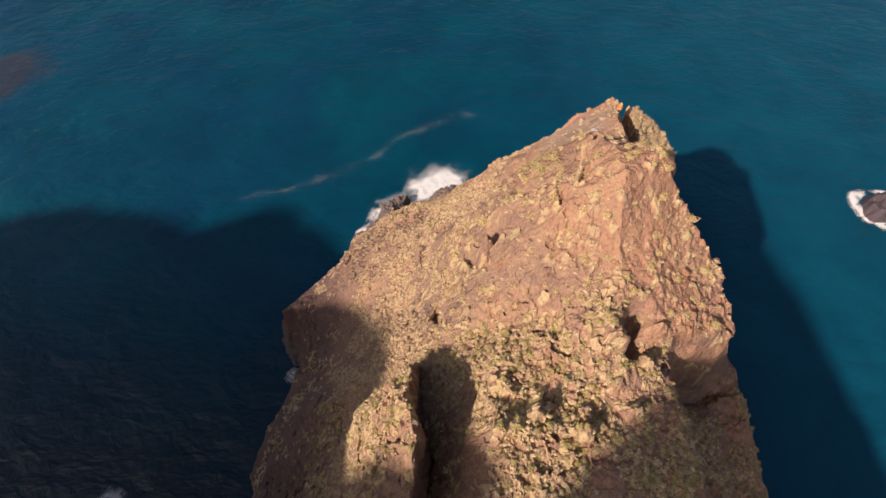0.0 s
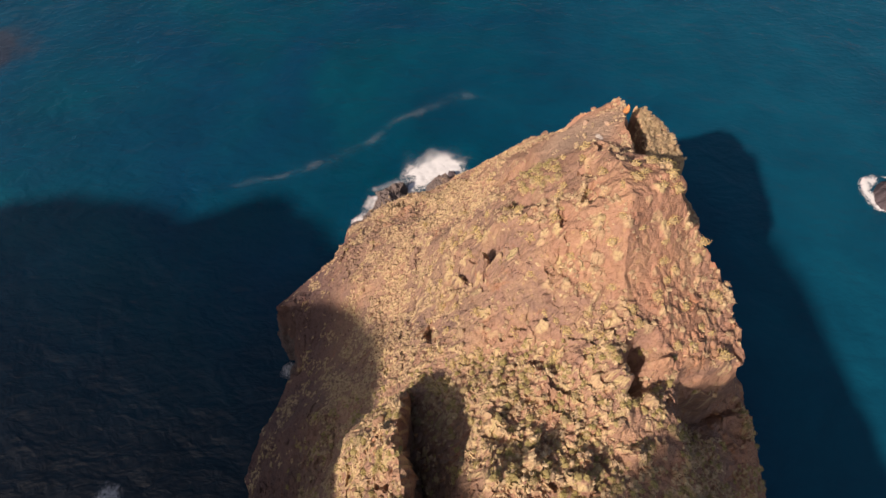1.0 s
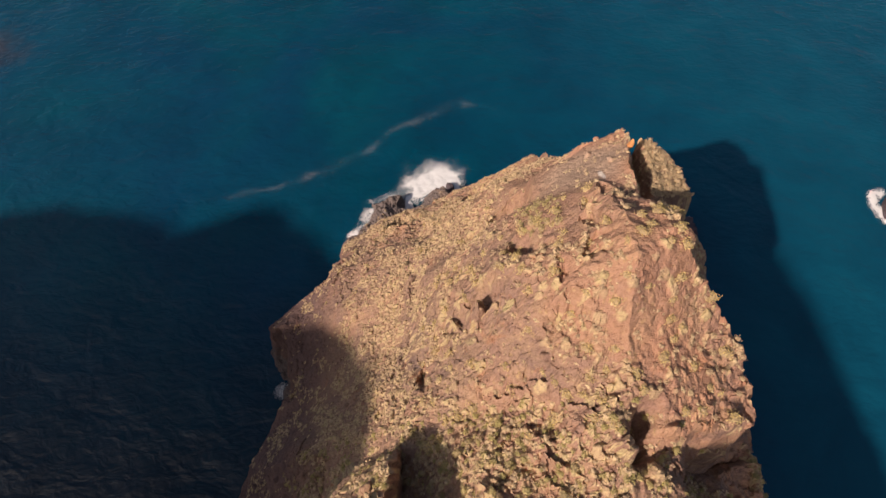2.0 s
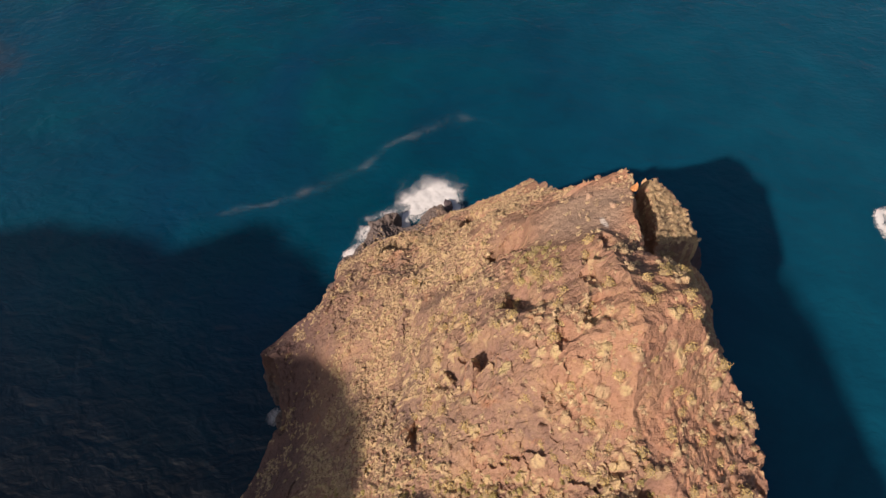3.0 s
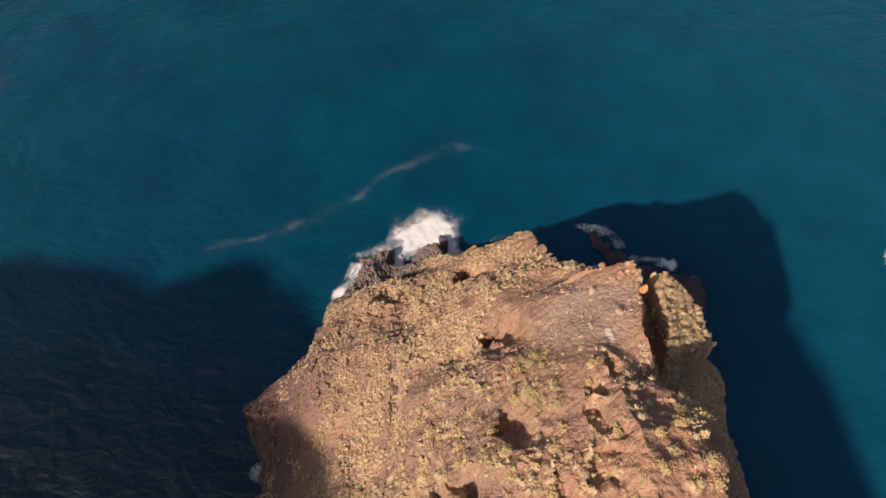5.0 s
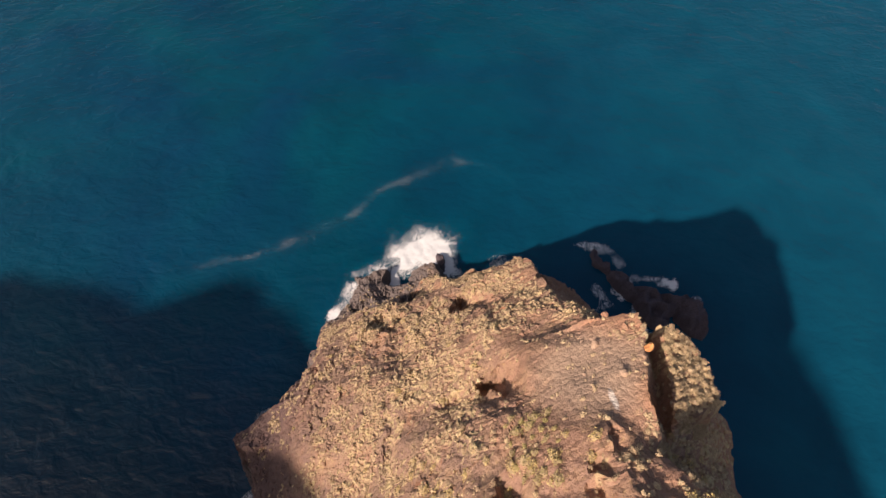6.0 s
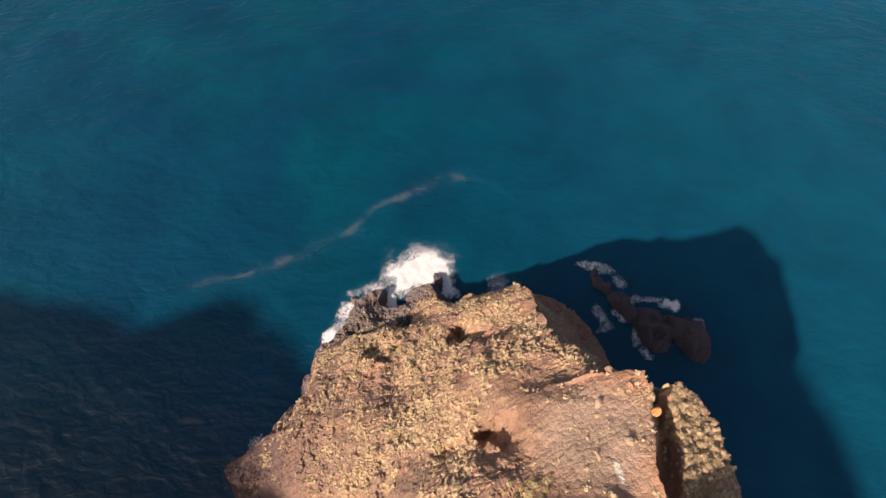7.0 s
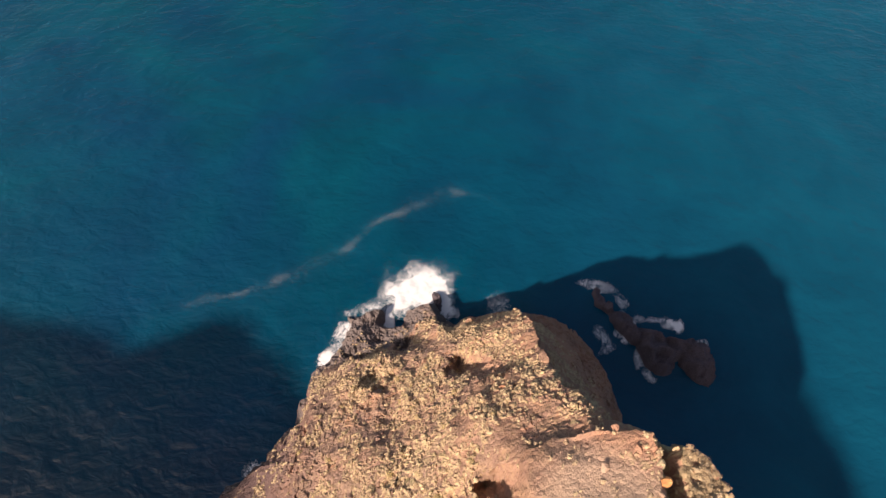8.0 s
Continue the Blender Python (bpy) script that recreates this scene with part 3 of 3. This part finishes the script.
ground.data.attributes.new("tone", "FLOAT", "POINT").data.foreach_set("value", TONE.astype(np.float32).ravel())
tagged(ground, "rugged brown and ochre volcanic headland dropping sheer into the sea", "cliff", kind="structure")


# ---- the sea ----
sx = np.r_[-2400:-400:25j, -390:390:160j, 400:2400:25j]
sy = np.r_[-2400:-300:25j, -290:490:160j, 500:2400:25j]
SX, SY = np.meshgrid(sx, sy)
SZ = (0.35 * fbm(SX, SY, 0 * SX, 38, 2, 501) + 0.12 * fbm(SX, SY, 0 * SX, 13, 2, 531)) * (1 - ramp(np.hypot(SX, SY - 100), 250, 380))
water = new("water", grid_mesh("water", np.stack([SX, SY, SZ], -1).reshape(-1, 3), len(sx), len(sy), True))
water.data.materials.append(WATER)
tagged(water, "deep teal ocean with a light wind chop", "sea", kind="structure")


# ---- things ----
def mesh_from(name, verts, faces, mat, smooth=True):
    me = bpy.data.meshes.new(name)
    me.from_pydata(verts.tolist() if hasattr(verts, "tolist") else verts, [], faces.tolist() if hasattr(faces, "tolist") else faces)
    me.polygons.foreach_set("use_smooth", np.full(len(me.polygons), smooth))
    me.materials.append(mat)
    return me


def ico(level):
    bm = bmesh.new()
    bmesh.ops.create_icosphere(bm, subdivisions=level, radius=1)
    v = np.array([p.co[:] for p in bm.verts])
    f = np.array([[q.index for q in p.verts] for p in bm.faces])
    bm.free()
    return v, f


ICO1, ICO2, ICO3 = ico(1), ico(2), ico(3)


def boulder_shape(seed, flat=0.7):
    """An angular block: a ball cut by a few planes."""
    rng = np.random.default_rng(seed)
    v, f = ICO3[0].copy(), ICO3[1]
    for k in range(9):
        n = rng.normal(size=3)
        n /= np.linalg.norm(n)
        over = np.maximum(v @ n - rng.uniform(0.45, 0.8), 0)
        v = v - over[:, None] * n
    v = v * (1 + 0.08 * fbm(v[:, 0] + seed, v[:, 1], v[:, 2], 0.5, 2, 601))[:, None]
    return v * (1, rng.uniform(0.65, 0.95), flat), f


def shrub_shape(seed, leaves=150):
    """A low cushion shrub: a ragged core wrapped in small leaves that turn every way."""
    rng = np.random.default_rng(seed)
    core = ICO2[0] * rng.uniform(0.55, 1.15, (len(ICO2[0]), 1)) * (0.42, 0.34, 0.19)
    vs, fs, n = [core], [ICO2[1]], len(core)
    out = 1 + np.array([0.22 * math.sin(3 * a + seed) + 0.18 * math.sin(5 * a + 2 * seed) + 0.12 * math.sin(2 * a + 5 * seed) for a in np.linspace(0, 6.28, 64)])
    for k in range(leaves):
        ang, q = rng.uniform(0, 6.28), math.sqrt(rng.uniform())
        r = 0.5 * q * out[int(ang / 6.283 * 63)] * 0.95
        p = np.array([r * math.cos(ang) * 1.1, r * math.sin(ang) * 0.95, 0.25 * (1 - q ** 2.2) + rng.uniform(-0.04, 0.06)])
        nrm = np.array([p[0], p[1], 0.32]) + rng.normal(size=3) * 0.5
        nrm /= np.linalg.norm(nrm)
        t1 = np.cross(nrm, rng.normal(size=3))
        t1 /= np.linalg.norm(t1)
        t2 = np.cross(nrm, t1)
        w, l = rng.uniform(0.03, 0.055), rng.uniform(0.05, 0.10)
        vs.append(np.array([p - t1 * w, p + t1 * w, p + t2 * l + t1 * rng.uniform(-w, w)]))
        fs.append(np.array([[n, n + 1, n + 2]]))
        n += 3
    return np.vstack(vs), np.vstack(fs)


def joined(name, shapes, places, mat, smooth=True):
    """One mesh of many set pieces: shape number, x, y, z, size, turn, squash."""
    vs, fs, n = [], [], 0
    for k, x, y, z, s, turn, sq in places:
        v, f = shapes[k]
        c, q = math.cos(turn), math.sin(turn)
        vs.append(np.stack([(v[:, 0] * c - v[:, 1] * q) * s + x, (v[:, 0] * q + v[:, 1] * c) * s + y, v[:, 2] * s * sq + z], 1))
        fs.append(f + n)
        n += len(v)
    v, f = np.vstack(vs), np.vstack(fs)
    me = bpy.data.meshes.new(name)
    me.vertices.add(len(v))
    me.vertices.foreach_set("co", v.astype(np.float32).ravel())
    me.loops.add(f.size)
    me.loops.foreach_set("vertex_index", f.astype(np.int32).ravel())
    me.polygons.add(len(f))
    me.polygons.foreach_set("loop_start", np.arange(0, f.size, 3, dtype=np.int32))
    me.update(calc_edges=True)
    me.polygons.foreach_set("use_smooth", np.full(len(f), smooth))
    me.materials.append(mat)
    return new(name, me)




def pick(a, x, y):
    i = np.clip(np.searchsorted(gx, x) - 1, 0, len(gx) - 2)
    j = np.clip(np.searchsorted(gy, y) - 1, 0, len(gy) - 2)
    return a[j, i]


def spread(rng, n, x0, x1, y0, y1, gap, thin=None, steepest=2.2, lowest=9.0):
    """Random places on the land, no two closer than gap; thin gives the chance of keeping one."""
    x, y = rng.uniform(x0, x1, n), rng.uniform(y0, y1, n)
    ok = (pick(STEEP, x, y) < steepest) & (pick(LZ, x, y) > lowest) & (pick(LD, x, y) > 1.5)
    if thin is not None:
        ok &= rng.uniform(size=n) < thin(x, y)
    taken, out = {}, []
    for px, py in zip(x[ok], y[ok]):
        c = (int(px / gap), int(py / gap))
        if all(math.hypot(px - a, py - b) > gap for i in (-1, 0, 1) for j in (-1, 0, 1) for a, b in taken.get((c[0] + i, c[1] + j), ())):
            taken.setdefault(c, []).append((px, py))
            out.append((px, py))
    return out


rng = np.random.default_rng(5)


def tuft_shape(seed):
    """A small dry tuft: a low lump with a few blades."""
    r = np.random.default_rng(900 + seed)
    v = ICO1[0] * (0.45, 0.4, 0.24) * r.uniform(0.6, 1.25, (len(ICO1[0]), 1))
    tips, tris = [], []
    for k in range(7):
        d = r.normal(size=3)
        d[2] = abs(d[2]) * 0.7
        d /= np.linalg.norm(d)
        q = np.cross(d, r.normal(size=3)) * 0.12
        tips += [d * (0.38, 0.38, 0.26) - q, d * (0.38, 0.38, 0.26) + q, d * (0.62, 0.62, 0.4)]
        tris.append([len(v) + 3 * k, len(v) + 3 * k + 1, len(v) + 3 * k + 2])
    return np.vstack([v, tips]), np.vstack([ICO1[1], tris])


TUFTS = [tuft_shape(k) for k in range(8)]
SHRUBS = [shrub_shape(k) for k in range(8)]


def rows_of(places, lo, hi, sink=0.02, most=3):
    out = []
    for x, y in [(x + rng.normal() * 0.38 * hi, y + rng.normal() * 0.38 * hi) if k else (x, y) for x, y in places for k in range(int(rng.integers(1, most + 1)))]:
        s = lo + (hi - lo) * rng.uniform() ** 1.6
        out.append((int(rng.integers(8)), x, y, float(pick(LZ, x, y)) + s * sink, s, rng.uniform(0, 6.28), rng.uniform(0.75, 1.15)))
    return out


low_slope = rows_of(spread(rng, 7000, -48, 24, 50, 112, 0.8, lambda x, y: (0.03 + 0.75 * scrub(x, y)) * (1 - 0.8 * (x > 15.5) * (y < 70))), 0.35, 1.0)
top = rows_of(spread(rng, 1500, -8, 40, 22, 53, 1.0, lambda x, y: 0.02 + 0.5 * scrub(x, y)), 0.4, 1.0)
near = rows_of(spread(rng, 2600, -30, 30, -2, 28, 0.8, lambda x, y: 0.1 + scrub(x, y)), 0.45, 1.35)
cushions = rows_of(spread(rng, 1500, -2, 38, 24, 54, 1.5, lambda x, y: 0.35 + 0.4 * scrub(x, y)), 0.9, 1.9, 0.0, 1)
cushions += rows_of(spread(rng, 260, -28, 14, 52, 100, 2.4, lambda x, y: 0.1 + 0.9 * scrub(x, y)), 0.8, 1.7, 0.0, 1)
ledge = rows_of(spread(rng, 2200, 31.2, 40, 55.5, 69, 0.5, None, 4.0), 0.5, 1.15)
wall = rows_of(spread(rng, 2200, 32, 56, -2, 25, 1.1, lambda x, y: 0.6 * scrub(x, y), 9.0, 20), 0.4, 1.1)
bank = rows_of(spread(rng, 300, 12.4, 17.4, 49.0, 57, 1.0, None, 4.0), 0.9, 1.9, 0.0, 1)
dry = low_slope + top + ledge
dry.sort(key=lambda r: -r[4])
cushions.sort(key=lambda r: -r[4])
green = near + bank + wall
green.sort(key=lambda r: -r[4])


def shrub_things(rows, mat, label):
    first = {}
    for k, x, y, z, s, turn, sq in rows:
        m = Matrix.LocRotScale((x, y, z), Euler((0, 0, turn)), (s, s, s * sq))
        if k not in first:
            (v, f), n = SHRUBS[k], len(ICO2[0])
            first[k] = (mesh_from("foliage", v[n:], f[len(ICO2[1]):] - n, mat, False), mesh_from("woody_core", v[:n], f[:len(ICO2[1])], TWIGS, False))
        ob = new("shrub")
        ob.matrix_world = m
        tagged(ob, label, "shrub", "shrubs on the headland")
        for name, me in zip(("foliage", "woody_core"), first[k]):
            new(name, me).parent = ob


shrub_things(cushions[:150], STRAW, "pale yellow cushion shrub rooted in the rock")
shrub_things(dry[:80], SHRUB, "dry straw-coloured shrub rooted in the rock")
shrub_things(green[:100], GREEN, "yellow-green cushion shrub rooted in the rock")
tagged(joined("dry_scrub", SHRUBS, cushions[150:] + dry[80:], SHRUB, False), "low dry straw-coloured scrub scattered over the rocky slope", "scrub", kind="stuff")
tagged(joined("green_scrub", SHRUBS, green[100:], GREEN, False), "low olive-green scrub scattered over the rocky slope", "scrub", kind="stuff")

tuft_rows = rows_of(spread(rng, 26000, -50, 42, -2, 113, 0.5, lambda x, y: (0.07 + 0.85 * scrub(x, y)) * (1 - 0.85 * ramp(-x, 18, 26) * (1 - ramp(y, 62, 72))), 3.2, 8), 0.34, 0.95)
tagged(joined("dry_tufts", TUFTS, tuft_rows, SHRUB, False), "small dry tufts dotted all over the rock", "tufts", kind="stuff")

BLOCKS = [boulder_shape(20 + k) for k in range(8)]
stones = []
for x, y in spread(rng, 3500, -48, 44, -2, 112, 0.9, lambda x, y: 0.6 * ramp(fbm(x, y, 0 * x, 11, 3, 731), -0.1, 0.5), 2.5, 4):
    s = 0.18 + 0.75 * rng.uniform() ** 3
    stones.append((int(rng.integers(8)), x, y, float(pick(LZ, x, y)) + 0.15 * s, s, rng.uniform(0, 6.28), rng.uniform(0.7, 1.1)))
stones.sort(key=lambda r: -r[4])
block_meshes = [mesh_from("boulder", v, f, ROCK, False) for v, f in BLOCKS]
for k, x, y, z, s, turn, sq in stones[:80]:
    ob = new("boulder", block_meshes[k])
    ob.matrix_world = Matrix.LocRotScale((x, y, z), Euler((0, 0, turn)), (s, s, s * sq))
    tagged(ob, "angular brown boulder lying on the rocky slope", "boulder", "boulders on the headland")
tagged(joined("rubble", [(ICO1[0] * (0.9, 0.7, 0.6), ICO1[1])] * 8, stones[80:], ROCK, False), "loose brown stones strewn over the rocky slope", "rubble", kind="stuff")


RUST, rn, rl, rb = material("rust_rock")
rust_co = rn.new("ShaderNodeNewGeometry").outputs["Position"]
rl.new(stops(rn, rl, noise_node(rn, rl, rust_co, 1.6, 7, 0.65), [(0.35, (0.42, 0.17, 0.06)), (0.6, (0.66, 0.30, 0.10)), (0.75, (0.60, 0.40, 0.2))]), rb.inputs["Base Color"])
rb.inputs["Roughness"].default_value = 0.9
PALE, pn, pl, pb = material("pale_rock")
pale_co = pn.new("ShaderNodeNewGeometry").outputs["Position"]
pl.new(stops(pn, pl, noise_node(pn, pl, pale_co, 1.8, 7, 0.65), [(0.35, (0.34, 0.24, 0.14)), (0.6, (0.52, 0.41, 0.23)), (0.75, (0.45, 0.38, 0.2))]), pb.inputs["Base Color"])
pb.inputs["Roughness"].default_value = 0.9
for k, x, y, s, turn, tall, mat, label in ((1, 28.9, 63.6, 0.8, 0.4, 2.3, RUST, "rust-orange block of rock perched on the cliff edge"), (5, 29.2, 65.5, 0.85, 1.3, 1.6, PALE, "pale lichen-yellow block of rock perched on the cliff edge")):
    ob = new("boulder", mesh_from("boulder", *BLOCKS[k], mat, False))
    ob.matrix_world = Matrix.LocRotScale((x, y, 93.1 - 0.6 * (y - 63.7)), Euler((0, 0.2, turn)), (s * 0.8, s, s * tall))
    tagged(ob, label, "boulder", "blocks on the cliff edge")


knob = new("boulder", mesh_from("boulder", *BLOCKS[2], ROCK, False))
knob.matrix_world = Matrix.LocRotScale((12.7, 107, float(pick(LZ, 12.7, 107)) + 0.8), Euler((0, 0, 0.7)), (1.3, 1.1, 1.9))
tagged(knob, "pale upright block of rock on the seaward ridge", "boulder")


# ---- rocks in the sea ----
def sea_rock(x0, x1, y0, y1, lobes, label, seed, step=0.4):
    """A wave-worn rock from a few rounded lobes: x, y, radius along, across, turn, height."""
    xs, ys = np.arange(x0, x1, step), np.arange(y0, y1, step)
    X, Y = np.meshgrid(xs, ys)
    Z = np.full(X.shape, -4.0)
    wx, wy = X + 0.9 * fbm(X, Y, 0 * X, 5, 3, seed), Y + 0.9 * fbm(X, Y, 0 * X, 5, 3, seed + 9)
    for lx, ly, ra, rb, turn, hgt in lobes:
        c, s = math.cos(radians(turn)), math.sin(radians(turn))
        u, v = (wx - lx) * c + (wy - ly) * s, (wy - ly) * c - (wx - lx) * s
        q = np.hypot(u / ra, v / rb)
        Z = np.maximum(Z, (hgt + 3) * np.clip(1.25 * (1 - q ** 2.2), 0, 1) ** 0.7 - 3)
    Z = Z + np.where(Z > -2.9, 1.7 * fbm(X, Y, Z, 4.2, 4, seed + 20, 0.55, True) - 0.7, 0)
    ob = new("sea_rock", grid_mesh("sea_rock", np.stack([X, Y, Z], -1).reshape(-1, 3), len(xs), len(ys), True))
    ob.data.materials.append(LAVA)
    return tagged(ob, label, "rock")


MAIN = [(71.5, 108, 8.5, 5.6, 112, 4.6), (83.5, 104.5, 8.2, 5.4, 100, 5.2), (77, 108.5, 6.5, 4.6, 0, 3.8), (64.5, 115.5, 7.5, 3.4, 122, 2.8), (58, 125, 6.5, 2.4, 122, 1.5)]
FAR = [(161.5, 112, 7.5, 6.0, 40, 4.0), (167, 116, 5.0, 4.0, 20, 2.5)]
sea_rock(46, 96, 92, 136, MAIN, "black wave-worn skerry awash beside the headland", 801)
sea_rock(-3, 10, 118, 134, [(3.6, 125.4, 3.0, 1.8, 105, 1.0), (4.4, 122.4, 1.8, 1.4, 80, 0.7)], "black lava islet half buried in white surf", 871, 0.25)
sea_rock(148, 178, 100, 126, FAR, "black wave-worn skerry ringed with surf", 851)


# ---- foam on the sea ----
def foam_sheet(name, x0, x1, y0, y1, cover, mat, label, lift, swell, step=0.5):
    xs, ys = np.arange(x0, x1, step), np.arange(y0, y1, step)
    X, Y = np.meshgrid(xs, ys)
    C = cover(X, Y)
    Z = 0.35 * fbm(X, Y, 0 * X, 38, 2, 501) + 0.12 * fbm(X, Y, 0 * X, 13, 2, 531) + lift + swell * np.minimum(C, 1) * (0.6 + 0.5 * fbm(X, Y, 0 * X, 3.0, 3, 871))
    me = grid_mesh(name, np.stack([X, Y, Z], -1).reshape(-1, 3), len(xs), len(ys), True)
    at = me.attributes.new("cover", "FLOAT", "POINT")
    at.data.foreach_set("value", C.astype(np.float32).ravel())
    me.materials.append(mat)
    ob = new(name, me)
    return tagged(ob, label, "foam", kind="stuff")


def shore_surf(x, y):
    d = -coast_distance(x, y)
    x, y = x + 2.0 * fbm(x, y, 0 * x, 5, 4, 891), y + 2.0 * fbm(x, y, 0 * x, 5, 4, 895)
    burst = np.zeros_like(x)
    for cx, cy, rx, ry in ((-3, 130.0, 8.6, 7.4), (-8.5, 127.0, 5.0, 7.0), (2.5, 128.5, 6.0, 8.0), (6.5, 123.0, 3.4, 4.0)):
        burst = np.maximum(burst, 1.1 * np.exp(-np.hypot((x - cx) / rx, (y - cy) / ry) ** 2.2))
    notch = 1.2 * np.exp(-np.hypot((x + 11) / 1.9, (y - 118.5) / 6) ** 4)
    wash = np.exp(-(np.maximum(d - 0.3, 0) / 2.6) ** 2) * ramp(-x, 8, 14) * ramp(y, 100, 106) * (0.38 + 0.4 * fbm(x, y, 0 * x, 5, 2, 897))
    patch = 1.0 * np.exp(-np.hypot((x + 29) / 2.6, (y - 106) / 2.8) ** 3)
    return np.clip(np.maximum.reduce([burst, notch, wash, patch]), 0, 1.25)


foam_sheet("surf", -46, 20, 94, 146, shore_surf, SURF, "bright white surf breaking on the black shore rocks", 0.12, 0.45, 0.35)


def rock_wash(x, y):
    x, y = x + 1.8 * fbm(x, y, 0 * x, 5, 3, 921), y + 1.8 * fbm(x, y, 0 * x, 5, 3, 925)
    out = 0 * x
    for cx, cy, rx, ry, s in ((56, 131.5, 4.5, 2.2, 0.8), (60, 129.5, 3.5, 2.6, 0.7), (64, 125, 2.6, 3.4, 0.55), (67.5, 118.5, 2.2, 2.4, 0.6), (73, 118, 5, 1.8, 0.7), (79.7, 115.5, 2.8, 1.8, 1.25), (55.5, 111, 2.6, 4, 0.6), (62, 112.5, 2.2, 2.2, 0.85), (65.3, 105, 2.0, 3.6, 0.75), (68.8, 100.5, 2.4, 2.0, 0.7), (88, 109.5, 1.6, 3.0, 0.6)):
        out = np.maximum(out, s * np.exp(-np.hypot((x - cx) / rx, (y - cy) / ry) ** 3))
    return 0.72 * out


foam_sheet("surf", 44, 98, 90, 138, rock_wash, SURF, "lacy white surf washing round a black skerry", 0.12, 0.3, 0.4)


def far_wash(x, y):
    x, y = x + 1.5 * fbm(x, y, 0 * x, 4, 3, 883), y + 1.5 * fbm(x, y, 0 * x, 4, 3, 885)
    q = np.hypot((x - 163) / 9.5, (y - 113) / 8.5)
    return np.exp(-((q - 0.9) / 0.2) ** 2) * (0.62 + 0.5 * fbm(x, y, 0 * x, 6, 2, 881))


foam_sheet("surf", 144, 182, 96, 130, far_wash, SURF, "white surf ringing a black skerry", 0.12, 0.4, 0.5)


def cliff_wash(x, y):
    out = 0 * x
    for cx, cy, r, s in ((-47, 73.5, 3.0, 0.6), (-47.5, 52.5, 2.6, 0.55), (-92, 18, 4, 0.62), (24, 123.5, 5, 0.3)):
        out = np.maximum(out, s * np.exp(-(np.hypot(x - cx, y - cy) / r) ** 3))
    return out


foam_sheet("surf", -100, 34, 10, 132, cliff_wash, SURF, "small patches of white wash along the cliff foot", 0.12, 0.2, 0.7)

STREAK = curve((-110, 122), (-92, 122.5), (-78, 124), (-62, 127), (-48, 133), (-35, 140.3), (-25.5, 146), (-20, 154), (-15, 157.5), (-7, 162), (5, 168.5), (14, 169.5), (22, 167), (29, 161.5), (37, 151), (44, 144))


def streak(x, y):
    w = 1.4 + 0.7 * vnoise(x / 8, 0 * x, 0 * x, 903)
    off = y - STREAK(x) - 1.0 * fbm(x, y, 0 * x, 7, 3, 905)
    puff = np.clip(0.42 + 0.9 * vnoise(x / 5.5, 0 * x, 0 * x, 907), 0.12, 1.0)
    line = np.exp(-(off / w) ** 2) * puff + 0.14 * np.exp(-(off / (3.0 * w)) ** 2)
    return line * ramp(x, -100, -50) * (1 - 0.8 * ramp(x, 12, 20)) * (1 - ramp(x, 30, 40))


foam_sheet("foam_streak", -104, 44, 112, 182, streak, LACE, "thin drifting line of pale foam on the water", 0.08, 0.02, 0.6)
